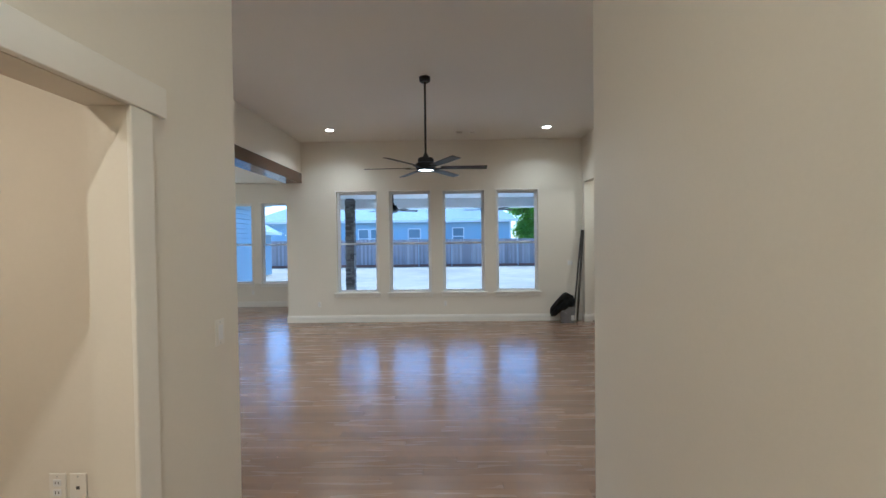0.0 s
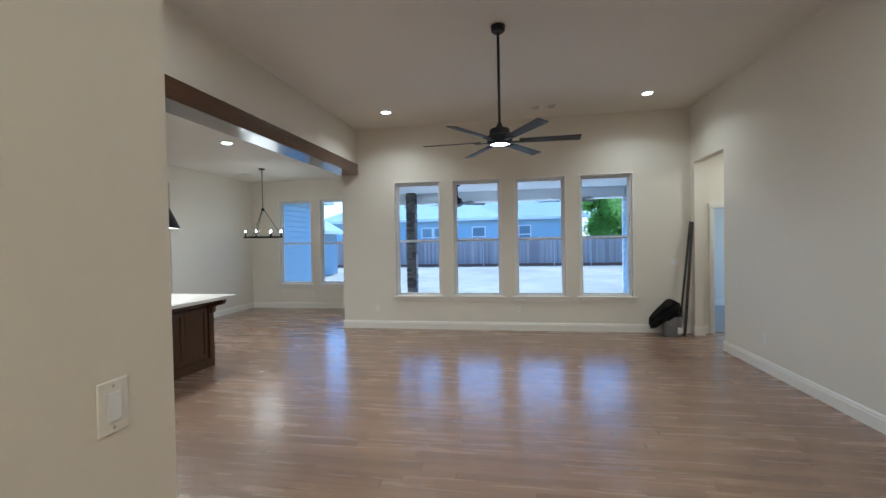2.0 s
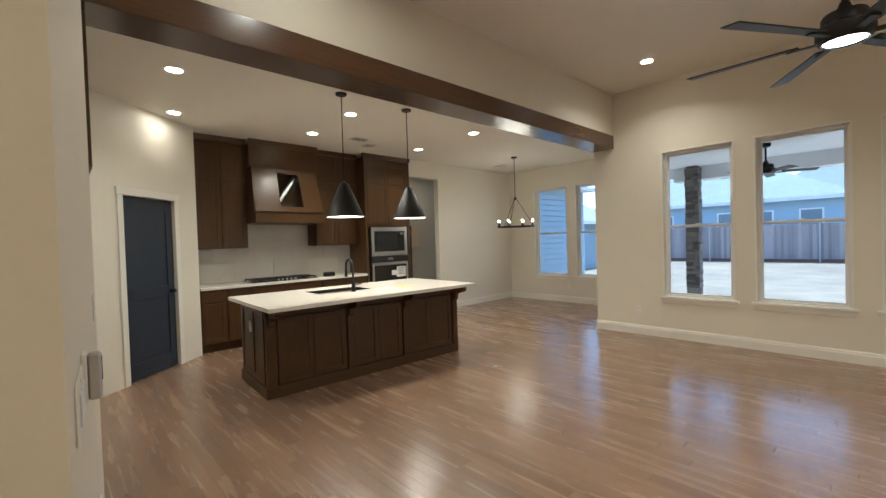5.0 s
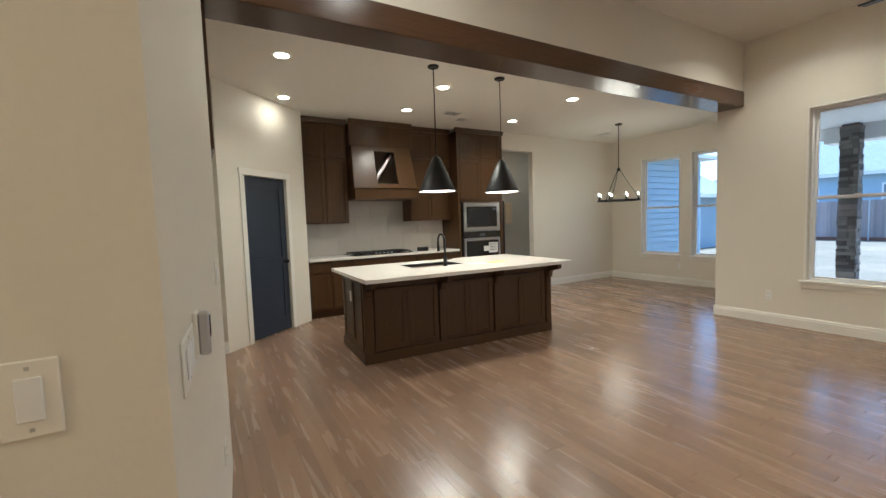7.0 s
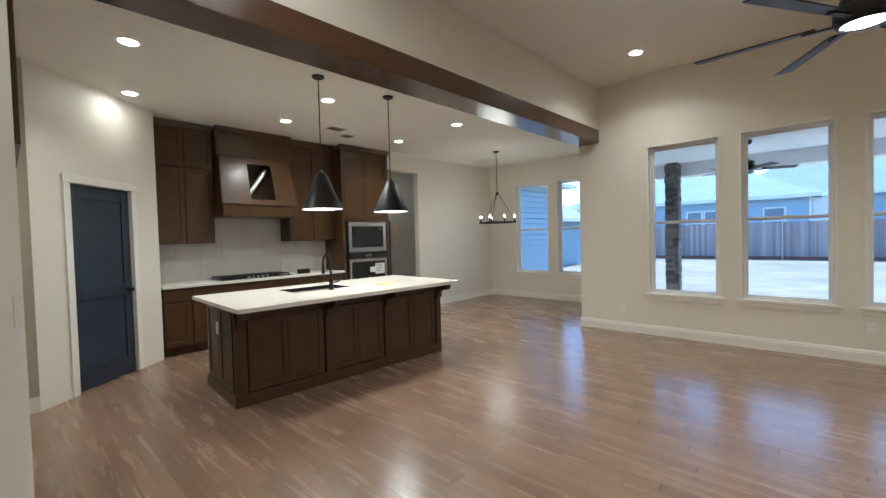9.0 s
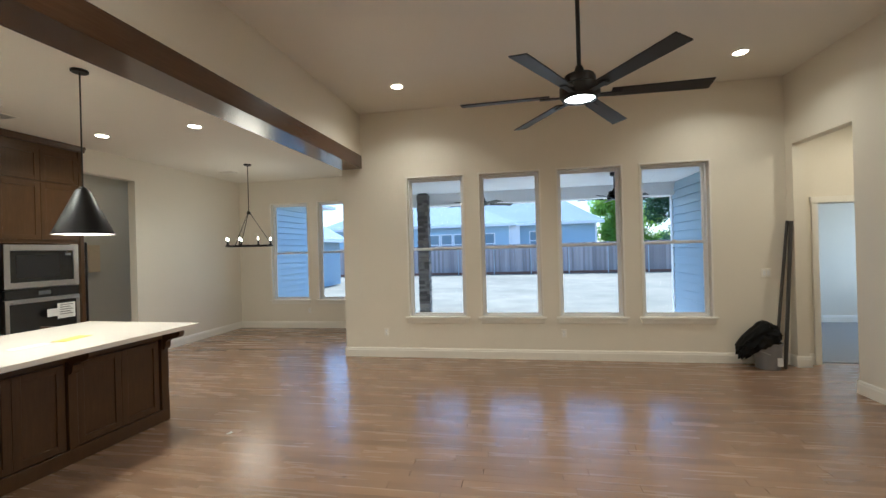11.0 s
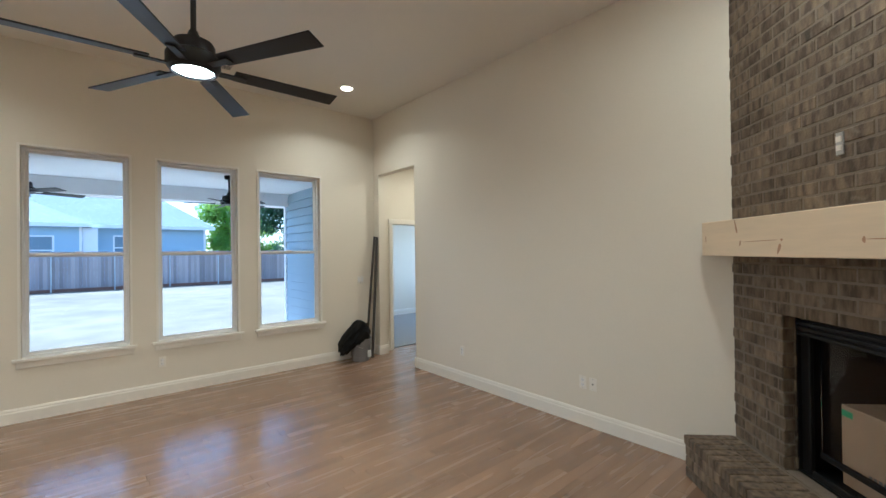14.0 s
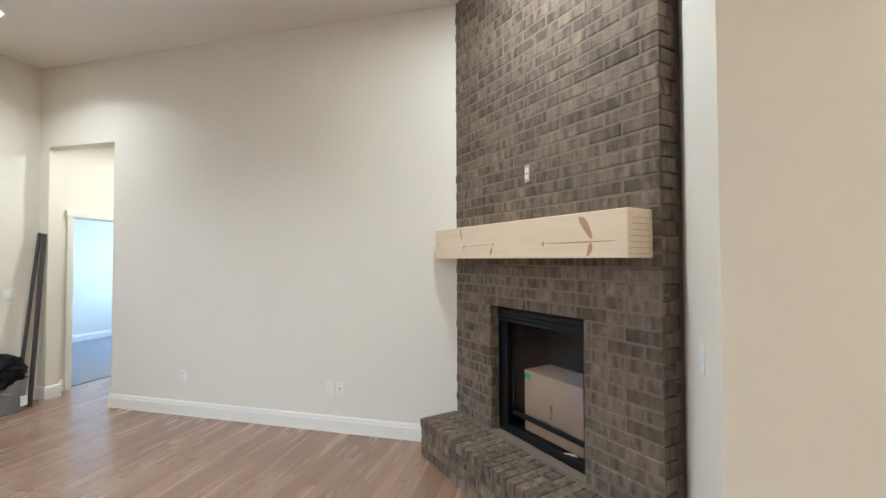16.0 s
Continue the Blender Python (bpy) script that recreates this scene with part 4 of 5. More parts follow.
for k in range(3):
    part("louvre", boxes((u0 + 0.02, u1 - 0.02, 0.055, 0.069, z1 - 0.045 - 0.03 * k, z1 - 0.025 - 0.03 * k), bevel=0.003), BLACK_STEEL, fb)
part("glass_rail", boxes((u0 + 0.10, u1 - 0.07, 0.115, 0.14, z0 + 0.12, z0 + 0.15), bevel=0.003), BLACK_STEEL, fb)
gl = part("glass", boxes((u0 + 0.10, u1 - 0.07, 0.125, 0.129, z0 + 0.15, z1 - 0.11)), glass("firebox_glass", (0.75, 0.75, 0.75), 0.02, 1.3), fb, "smoky glass front")
gl.visible_shadow = False
part("gas_hose", tube([(u1 - 0.20 + 0.05 * math.cos(t * 0.5), 0.10 + 0.02 * math.sin(t), z0 + 0.03 + 0.02 * math.sin(t * 0.5)) for t in range(12)], 0.007, 8), TRIM, fb, "loose pale gas hose", smooth=True)
rng = random.Random(4)
part("ember_tray", boxes((u0 + 0.11, u1 - 0.09, 0.075, 0.115, z0 + 0.011, z0 + 0.022), *[(u0 + 0.13 + 0.05 * k, u0 + 0.16 + 0.05 * k + 0.02 * rng.random(), 0.08, 0.11, z0 + 0.023, z0 + 0.03 + 0.025 * rng.random()) for k in range(12)], bevel=0.002), BLACK_STEEL, fb)
CARD = mat("cardboard", (0.36, 0.25, 0.155), 0.85, grain=0.05, grain_scale=40, stain=0.08)
cb = thing("cardboard_box", "brown cardboard carton standing inside the firebox", "box", m=FP @ pose(0.925, 0.32, z0 + 0.0105))
part("carton", boxes((-0.325, 0.325, -0.13, 0.13, 0, 0.43), bevel=0.004), CARD, cb)
part("flap_seam", boxes((-0.325, 0.325, -0.002, 0.002, 0.4302, 0.431)), mat("seam", (0.16, 0.11, 0.07), 0.9), cb)
part("green_label", boxes((-0.32, -0.255, -0.1312, -0.1302, 0.37, 0.405)), mat("green_sticker", (0.03, 0.32, 0.12), 0.6), cb, "small green sticker")
part("print_mark", boxes((-0.075, -0.05, -0.1312, -0.1302, 0.20, 0.245), (-0.066, -0.059, -0.1312, -0.1302, 0.16, 0.20), (-0.08, -0.045, -0.1312, -0.1302, 0.154, 0.16)), INK, cb, "black glass-shaped shipping mark")
part("print_bar", boxes(*[(-0.17 + 0.026 * k, -0.152 + 0.026 * k, -0.1312, -0.1302, 0.095, 0.125) for k in range(10) if k != 4]), INK, cb, "row of black printed marks")

# rough pine mantel beam
PINE = mat("pine", (0.80, 0.66, 0.46), 0.6, grain=0.08, grain_scale=7, stain=0.08, stain_scale=2.5, bump=0.08, bump_scale=80, stretch=(0.7, 7, 7))
KNOT = mat("pine_knot", (0.47, 0.27, 0.15), 0.65, grain=0.3, grain_scale=40)
mt = thing("mantel_beam", "raw pale pine mantel beam with red-brown knots", "mantel", m=FP)
part("beam", boxes((-0.03, 1.715, -0.19, 0.004, 1.532, 1.762), bevel=0.004), PINE, mt)


def knot(u, z, ru, rz, tilt=0.0, n=18):
    bm = bmesh.new()
    vs = []
    for k in range(n):
        a = 2 * math.pi * k / n
        r = 1 + 0.12 * math.sin(3 * a + u * 9)
        x, y = ru * r * math.cos(a), rz * r * math.sin(a)
        c, s = math.cos(radians(tilt)), math.sin(radians(tilt))
        vs.append(bm.verts.new((u + c * x - s * y, -0.1908, z + s * x + c * y)))
    bm.faces.new(vs)
    return part("knot", bm, KNOT, mt)


knot(1.482, 1.69, 0.020, 0.068, 33)
knot(1.505, 1.575, 0.014, 0.034, -18)
knot(1.42, 1.613, 0.235, 0.0035, 0)
knot(1.186, 1.612, 0.008, 0.014, 0)
knot(0.352, 1.712, 0.008, 0.044, 16)
knot(0.39, 1.612, 0.007, 0.018, -12)
knot(0.56, 1.622, 0.16, 0.002, 1)
knot(0.729, 1.624, 0.009, 0.007, 0)
knot(0.71, 1.578, 0.010, 0.030, -22)
knot(0.021, 1.645, 0.004, 0.024, 4)
part("end_grain", boxes(*[(1.7153, 1.7162, -0.18 + 0.004 * k, -0.02 - 0.003 * (k % 3), 1.55 + 0.028 * k, 1.5525 + 0.028 * k) for k in range(7)]), mat("grain_line", (0.48, 0.29, 0.13), 0.7), mt)
br = thing("cable_bracket", "small steel outlet bracket screwed to the bricks", "bracket", m=FP @ pose(0.863, -0.006, 2.085))
part("plate", boxes((-0.022, 0.022, -0.006, 0.0, -0.055, 0.055), bevel=0.002), STEEL, br)
part("socket", boxes((-0.014, 0.014, -0.012, -0.006, -0.035, -0.008), (-0.014, 0.014, -0.012, -0.006, 0.008, 0.035)), TRIM, br)

# raised hearth
hearth = thing("hearth", "raised brown brick hearth in front of the fireplace", "hearth", m=FP)
part("mortar_core", boxes((0.0, 1.80, -HEARTH_D + 0.006, 0.0, 0, HEARTH_H - 0.005)), MORTAR, hearth, "grey-brown mortar joints")


# ---- wall plates ----
def plate(m, w=0.07, h=0.115, kind="outlet"):
    lab = {"outlet": "white duplex outlet plate on the wall", "switch": "white rocker switch plate on the wall", "blank": "white low-voltage plate on the wall"}[kind]
    ob = thing("wall_plate", lab, "outlet" if kind == "outlet" else "switch", m=m)
    part("cover", boxes((-w / 2, w / 2, -0.006, -0.0005, -h / 2, h / 2), bevel=0.002), TRIM, ob)
    n = max(1, round(w / 0.07))
    for k in range(n):
        cx = (k - (n - 1) / 2) * 0.046
        if kind == "switch":
            part("rocker", boxes((cx - 0.016, cx + 0.016, -0.010, -0.006, -0.033, 0.033), bevel=0.002), VINYL, ob)
        elif kind == "outlet":
            for z in (-0.02, 0.02):
                rec = part("receptacle", boxes((cx - 0.016, cx + 0.016, -0.008, -0.006, z - 0.014, z + 0.014), bevel=0.002), VINYL, ob)
                part("slot", boxes((cx - 0.008, cx - 0.005, -0.0086, -0.008, z - 0.005, z + 0.006), (cx + 0.005, cx + 0.008, -0.0086, -0.008, z - 0.005, z + 0.006)), INK, rec)
        else:
            part("port", boxes((cx - 0.006, cx + 0.006, -0.009, -0.006, -0.006, 0.006)), INK, ob)
    for z in (-h / 2 + 0.012, h / 2 - 0.012):
        part("screw", boxes((-0.003, 0.003, -0.0068, -0.006, z - 0.003, z + 0.003)), STEEL, ob)
    return ob


for x in (-2.54, 0.04):
    plate(pose(x, YW, 0.37))
plate(pose(2.573, YW, 1.17), 0.116, 0.115, "switch")
plate(pose(XR, 6.39, 0.385, 0, 0, -90))
plate(pose(XR, 4.79, 0.385, 0, 0, -90))
plate(pose(XR, 4.69, 0.385, 0, 0, -90), kind="blank")
plate(pose(-4.95, YD, 0.37))
plate(pose(-0.912, 1.838, 1.235, 0, 0, 90), 0.07, 0.115, "switch")
plate(pose(-1.485, 1.66, 0.645), 0.07, 0.115, "outlet")
plate(pose(-1.40, 1.66, 0.645), 0.07, 0.115, "blank")
m_lf, d_lf = along((-2.935, 2.15), (-0.912, 2.005))
FL = m_lf @ pose(d_lf, 0, 0, 0, 0, 180)            # on the front wall beside the entry, x away from the entry
plate(FL @ pose(0.25, 0, 1.19), 0.20, 0.115, "switch")
plate(FL @ pose(1.54, 0, 1.25), 0.07, 0.115, "switch")
plate(FL @ pose(1.30, 0, 0.44), 0.07, 0.115, "outlet")
kp = thing("thermostat", "grey and white thermostat standing proud of the wall", "thermostat", m=FL @ pose(0.41, 0, 1.205))
part("back_plate", boxes((-0.022, 0.022, -0.012, -0.0005, -0.058, 0.058), bevel=0.003), TRIM, kp)
part("unit", boxes((-0.017, 0.017, -0.038, -0.012, -0.055, 0.055), bevel=0.005), STEEL, kp, "brushed grey case")
part("display", boxes((-0.012, 0.012, -0.0395, -0.038, -0.01, 0.045)), BLACK_GLASS, kp)
m_rf, d_rf = along((0.948, 2.37), (1.80, 2.245))
plate(m_rf @ pose(0.30, 0, 0, 0, 0, 180) @ pose(0, 0, 1.15), 0.07, 0.115, "switch")


# ---- ceiling registers ----
def vent(x, y, z, w=0.16, d=0.09):
    ob = thing("ceiling_vent", "white slatted ceiling air register", "vent", "ceiling vents", m=pose(x, y, z))
    part("frame", boxes((-w / 2, w / 2, -d / 2, -d / 2 + 0.012, -0.008, -0.001), (-w / 2, w / 2, d / 2 - 0.012, d / 2, -0.008, -0.001), (-w / 2, -w / 2 + 0.012, -d / 2 + 0.012, d / 2 - 0.012, -0.008, -0.001), (w / 2 - 0.012, w / 2, -d / 2 + 0.012, d / 2 - 0.012, -0.008, -0.001)), TRIM, ob)
    part("backing", boxes((-w / 2 + 0.012, w / 2 - 0.012, -d / 2 + 0.012, d / 2 - 0.012, -0.002, -0.001)), INK, ob)
    n = int((d - 0.03) / 0.016)
    for k in range(n):
        yy = -d / 2 + 0.022 + k * 0.016
        sl = part("slat", boxes((-w / 2 + 0.012, w / 2 - 0.012, -0.006, 0.006, -0.001, 0.001)), TRIM, ob)
        sl.matrix_local = pose(0, yy, -0.006, 35, 0, 0)
    return ob


vent(0.345, 7.82, ZG, 0.13, 0.13)
vent(0.59, 7.80, ZG, 0.13, 0.13)
vent(-5.75, 5.62, ZK, 0.22, 0.28)
vent(-6.02, 5.98, ZK, 0.22, 0.2)
vent(-5.93, 9.44, ZK, 0.32, 0.18)

# ---- bucket, bag and poles in the corner ----
bk = thing("bucket", "grey plastic bucket with a label, standing in the corner", "bucket", m=pose(2.46, 8.20, 0))
part("pail", lathe([(0.0, 0.0), (0.125, 0.0), (0.13, 0.01), (0.152, 0.30), (0.160, 0.30), (0.160, 0.325), (0.150, 0.325), (0.124, 0.02), (0.0, 0.02)], 36), mat("grey_plastic", (0.22, 0.22, 0.225), 0.45, stain=0.15, stain_scale=8), bk, smooth=True)
part("label", boxes((0.03, 0.09, -0.152, -0.146, 0.06, 0.16)), PAPER, bk, "white paper label")
part("handle", tube([(-0.165, 0.0, 0.30), (-0.15, -0.10, 0.24), (-0.05, -0.16, 0.20)], 0.003, 6), STEEL, bk)


def lumpy(rx, ry, rz, seed, n=4):
    bm = bmesh.new()
    bmesh.ops.create_icosphere(bm, subdivisions=n, radius=1.0)
    for v in bm.verts:
        k = 1 + 0.28 * noise.noise(v.co * 1.6 + Vector((seed, 0, 0))) + 0.16 * noise.noise(v.co * 4.5 + Vector((0, seed, 0))) + 0.06 * noise.noise(v.co * 11)
        v.co = Vector((v.co.x * rx * k, v.co.y * ry * k, v.co.z * rz * k))
    return bm


bag = lumpy(0.235, 0.16, 0.175, 3.0)
for v in bag.verts:
    t = max(0.0, -v.co.x - 0.02)
    v.co.z -= 2.6 * t * t + 0.9 * t
gb = solid("rubbish_bag", bag, mat("black_plastic_film", (0.0025, 0.0025, 0.0025), 0.6, bump=0.4, bump_scale=35), "crumpled black plastic bag draped over the bucket", "bag", smooth=True)
gb.data.materials[0].node_tree.nodes["Principled BSDF"].inputs["Specular IOR Level"].default_value = 0.2
gb.matrix_world = pose(2.38, 8.19, 0.405, 0, 10, 0)
POLE = mat("pole_grey", (0.055, 0.05, 0.048), 0.45, stain=0.2, stain_scale=5)
for nm, a, b, r, lab in (("broom_pole", (2.645, 8.18, 0.0), (2.802, 8.27, 1.82), 0.021, "dark grey wooden pole leaning in the corner"), ("mop_pole", (2.60, 8.30, 0.0), (2.795, 8.33, 1.83), 0.017, "thin dark pole leaning in the corner")):
    solid(nm, tube([a, b], r, 14), POLE, lab, "pole", smooth=True)

# ---- litter on the floor ----
for nm, x, y, w, h, mt_, lab in (("paper_scrap", -3.15, 5.72, 0.05, 0.035, PAPER, "scrap of white paper lying on the floor"), ("paper_scrap", -2.55, 6.60, 0.03, 0.02, PAPER, "small white paper scrap lying on the floor"), ("dry_leaf", -3.30, 6.85, 0.05, 0.02, KNOT, "curled brown leaf lying on the floor"), ("dry_leaf", -1.2, 3.1, 0.02, 0.012, KNOT, "small brown bark chip lying on the floor"), ("dry_leaf", -2.55, 3.45, 0.018, 0.012, KNOT, "small brown bark chip lying on the floor")):
    bm = bmesh.new()
    bmesh.ops.create_grid(bm, x_segments=5, y_segments=4, size=0.5)
    for v in bm.verts:
        v.co = Vector((v.co.x * w, v.co.y * h, 0.004 + 0.012 * abs(v.co.x) * w / 0.05 + 0.004 * noise.noise(v.co * 3 + Vector((x, y, 0)))))
    r = bmesh.ops.extrude_face_region(bm, geom=list(bm.faces))
    for g in r["geom"]:
        if isinstance(g, bmesh.types.BMVert):
            g.co.z += 0.002
    o = solid(nm, bm, mt_, lab, "litter")
    o.matrix_world = pose(x, y, -0.002, 0, 0, 40 * x)

# ---- back room seen through the tall opening ----
fg = thing("refrigerator", "black upright refrigerator seen through the opening", "refrigerator", m=pose(-6.88, 7.265, 0))
part("body", boxes((-0.6, 0.1, 0.0, 0.18, 0.0, 1.86), bevel=0.01), BLACK, fg)
part("door", boxes((-0.6, 0.1, 0.182, 0.215, 0.05, 1.84), bevel=0.01), BLACK, fg)
sh = thing("vanity_cabinet", "small wooden wall cabinet in the back room", "cabinet", m=pose(-8.36, 8.75, 1.35))
part("body", boxes((0, 0.15, -0.1, 0.1, 0, 0.5), bevel=0.004), PINE, sh)
part("door", boxes((0.151, 0.17, -0.098, 0.098, 0.005, 0.495), bevel=0.004), PINE, sh)


# ---- covered patio ----
CONC = mat("concrete", (0.54, 0.52, 0.49), 0.9, grain=0.12, grain_scale=20, stain=0.12, stain_scale=1.5)
SIDING = mat("grey_siding", (0.36, 0.45, 0.53), 0.6, grain=0.03, grain_scale=20, stain=0.05)
WHITE_OUT = mat("white_trim_outside", (0.84, 0.85, 0.86), 0.6, stain=0.05)
solid("ground", boxes((-300, 300, YD + 0.18, 600, -0.6, -0.20), (-300, -8.6, -100, YD + 0.18, -0.6, -0.20), (6.7, 300, -100, YD + 0.18, -0.6, -0.20)), mat("dry_ground", (0.185, 0.16, 0.115), 0.95, grain=0.35, grain_scale=1.2, stain=0.5, stain_scale=0.22, bump=0.5, bump_scale=8), "pale bare dry earth of the back yard", "ground", "structure")
solid("patio", boxes((-3.0, 2.65, YW + 0.171, 12.1, -0.5, -0.08)), CONC, "grey concrete patio slab", "patio", "structure")
solid("patio_ceiling", boxes((-3.01, 2.64, YW + 0.171, 12.0, 2.84, 2.95)), WHITE_OUT, "white boarded patio ceiling", "ceiling", "structure")
solid("patio_beam", boxes((-3.0, 2.66, 11.55, 11.95, 2.58, 2.839), bevel=0.005), WHITE_OUT, "white boxed beam along the patio edge", "beam", "structure")
# Plain slab out of view, added over the house to block the sun.
solid("roof", boxes((-9.2, 7.2, -3.0, YD + 0.6, 3.80, 3.95), (-3.4, 7.2, YD + 0.6, 12.5, 3.80, 3.95)), mat("sun_block_slab", (0.10, 0.10, 0.11), 0.9), "unseen dark slab over the house that keeps the sun out", "roof", "structure")
solid("patio_fascia", boxes((-3.3, 2.9, 12.0, 12.06, 2.70, 3.8)), WHITE_OUT, "white fascia over the patio edge", "trim", "structure")


def clapboard(name, m, length, z0, z1, label, expo=0.165):
    """Lapped boards on a face; the face looks to -y of m and runs along x."""
    ob = thing(name, label, "wall", kind="structure", m=m)
    part("sheathing", boxes((0, length, 0.012, 0.06, z0, z1)), SIDING, ob)
    me = None
    n = int((z1 - z0) / expo + 0.999)
    for k in range(n):
        za = z0 + k * expo
        zb = min(za + expo + 0.012, z1)
        if me is None:
            bm = bmesh.new()
            vs = [bm.verts.new(p) for p in ((0, -0.025, 0), (length, -0.025, 0), (length, 0.0115, 0), (0, 0.0115, 0), (0, 0.002, expo - 0.012), (length, 0.002, expo - 0.012), (length, 0.0115, expo - 0.012), (0, 0.0115, expo - 0.012))]
            for f in ((0, 3, 2, 1), (4, 5, 6, 7), (0, 1, 5, 4), (2, 3, 7, 6), (0, 4, 7, 3), (1, 2, 6, 5)):
                bm.faces.new([vs[i] for i in f])
            me = mesh_of("clapboard", bm, SIDING)
        if za + expo > z1 + 0.01:
            break
        b = new("clapboard", me)
        b.parent = ob
        b.matrix_local = pose(0, 0, za)
    return ob


clapboard("siding_wing", pose(2.63, 11.66, 0, 0, 0, -90), 3.0, -0.15, 2.84, "pale grey lapped siding of the patio side wall")
solid("corner_board", boxes((2.60, 2.66, 11.661, 11.76, -0.15, 2.58)), WHITE_OUT, "white corner board of the patio side wall", "trim", "structure")
# the wing beyond the dining windows and the outbuilding behind it
clapboard("siding_side_wing", pose(-6.95, 10.76, 0, 0, 0, 90), 4.4, -0.15, 3.0, "pale grey lapped siding of the side wing")
solid("side_wing", boxes((-9.2, -7.02, 10.76, 15.14, -0.3, 3.0)), SIDING, "pale grey sided side wing of the house", "house", "structure")
# Second slab is an added overhang, sized to shield the dining windows from sun.
solid("side_wing_soffit", boxes((-9.2, -6.5, 12.0, 15.4, 3.0, 3.1), (-9.2, -3.02, 10.745, 12.0, 2.95, 3.1)), WHITE_OUT, "white soffit of the side wing, extended to keep sun off the dining windows", "trim", "structure")
shed = thing("outbuilding", "pale grey sided outbuilding with a shingle roof", "house", m=pose(-10.5, 17.5, -0.2))
part("walls", boxes((-3.6, 0.0, 0, 7.0, 0, 2.45)), SIDING, shed)
SHINGLE = mat("grey_shingle", (0.20, 0.235, 0.25), 0.9, grain=0.25, grain_scale=6, stain=0.12, stain_scale=0.6)
bm = bmesh.new()
vs = [bm.verts.new(p) for p in ((0.45, -0.4, 2.45), (0.45, 7.4, 2.45), (-1.8, 7.4, 3.75), (-1.8, -0.4, 3.75), (-4.05, -0.4, 2.45), (-4.05, 7.4, 2.45))]
for f in ((0, 1, 2, 3), (3, 2, 5, 4), (0, 3, 4), (1, 5, 2), (0, 4, 5, 1)):
    bm.faces.new([vs[i] for i in f])
part("roof", bm, SHINGLE, shed)
part("fascia", boxes((0.44, 0.50, -0.4, 7.4, 2.32, 2.50)), WHITE_OUT, shed)
for k in range(16):
    part("clapboard", boxes((0.0, 0.014, 0.0, 7.0, 0.01 + 0.145 * k, 0.14 + 0.145 * k)), SIDING, shed)

# ---- stone column ----
STONES = (mat("ledge_stone", (0.17, 0.155, 0.14), 0.9, grain=0.25, grain_scale=14, stain=0.25, stain_scale=4, bump=0.6, bump_scale=40, obrand=0.5))
col = thing("stone_column", "square patio column clad in grey ledge stone", "column", m=pose(-2.60, 11.42, -0.08))
part("core", boxes((-0.10, 0.10, -0.10, 0.10, 0, 2.918)), mat("stone_mortar", (0.12, 0.11, 0.10), 0.95, grain=0.1), col)
rng = random.Random(11)
z = 0.004
while z < 2.86:
    h = rng.choice((0.05, 0.06, 0.08, 0.10))
    for turn in (0, 90, 180, 270):
        x = -0.115
        while x < 0.11:
            w = min(rng.uniform(0.10, 0.22), 0.115 - x)
            if 0.115 - x - w < 0.05:
                w = 0.115 - x
            d = rng.uniform(0.012, 0.03)
            st = part("stone", boxes((x + 0.003, x + w - 0.003, -0.10 - d, -0.096, z + 0.003, min(z + h, 2.916) - 0.003)), STONES, col)
            st.matrix_local = pose(0, 0, 0, 0, 0, turn)
            x += w
    z += h

# ---- patio fans ----
for x in (-1.22, 1.12):
    ceiling_fan(pose(x, 10.0, 2.84, 0, 0, 20), 0.29, 0.62, 5, 0.12, "black outdoor ceiling fan under the patio roof", BLACK, light=False)

# ---- fence ----
FENCE_MAT = mat("fence_wood", (0.40, 0.34, 0.32), 0.9, grain=0.2, grain_scale=8, stain=0.2, stain_scale=0.8, island=0.25, stretch=(4, 4, 0.6))
fence = thing("fence", "weathered brown wooden privacy fence with steel posts", "fence", m=pose(0, 30.5, -0.2))
bm = bmesh.new()
rng = random.Random(5)
for k in range(330):
    x = -27 + k * 0.144
    top = 2.0 + rng.uniform(-0.012, 0.012)
    box(bm, x, x + 0.138, 0.0 + rng.uniform(-0.004, 0.004), 0.018, 0.02, top)
pk = tagged(part("pickets", bm, FENCE_MAT, fence), kind="stuff")
for z in (0.35, 1.05, 1.75):
    part("rail", boxes((-27, 20.5, 0.019, 0.06, z, z + 0.09)), FENCE_MAT, fence)
GALV = mat("galvanised", (0.55, 0.57, 0.6), 0.4, metal=0.6)
for k in range(20):
    part("post", lathe([(0.0, 0.0), (0.03, 0.0), (0.03, 2.0), (0.0, 2.05)], 12, cx=-26.5 + k * 2.44, cy=-0.034), GALV, fence, "galvanised steel post")
part("kickboard", boxes((-27, 20.5, -0.022, -0.006, 0.0, 0.16)), mat("kickboard", (0.22, 0.11, 0.07), 0.9, grain=0.1), fence)

# ---- house behind the fence ----
HOUSE_WALL = mat("blue_grey_siding", (0.40, 0.52, 0.62), 0.75, stain=0.06, stain_scale=0.5)
nb = thing("neighbour_house", "single-storey blue-grey house with hipped shingle roofs", "house", m=pose(0, 34.0, 0))


def hip(bm, x0, x1, y0, y1, z0, z1, run=None):
    r = run if run is not None else (y1 - y0) / 2
    ym = (y0 + y1) / 2
    vs = [bm.verts.new(p) for p in ((x0, y0, z0), (x1, y0, z0), (x1, y1, z0), (x0, y1, z0), (x0 + r, ym, z1), (x1 - r, ym, z1))]
    for f in ((0, 1, 5, 4), (1, 2, 5), (2, 3, 4, 5), (3, 0, 4), (3, 2, 1, 0)):
        bm.faces.new([vs[i] for i in f])
    return bm


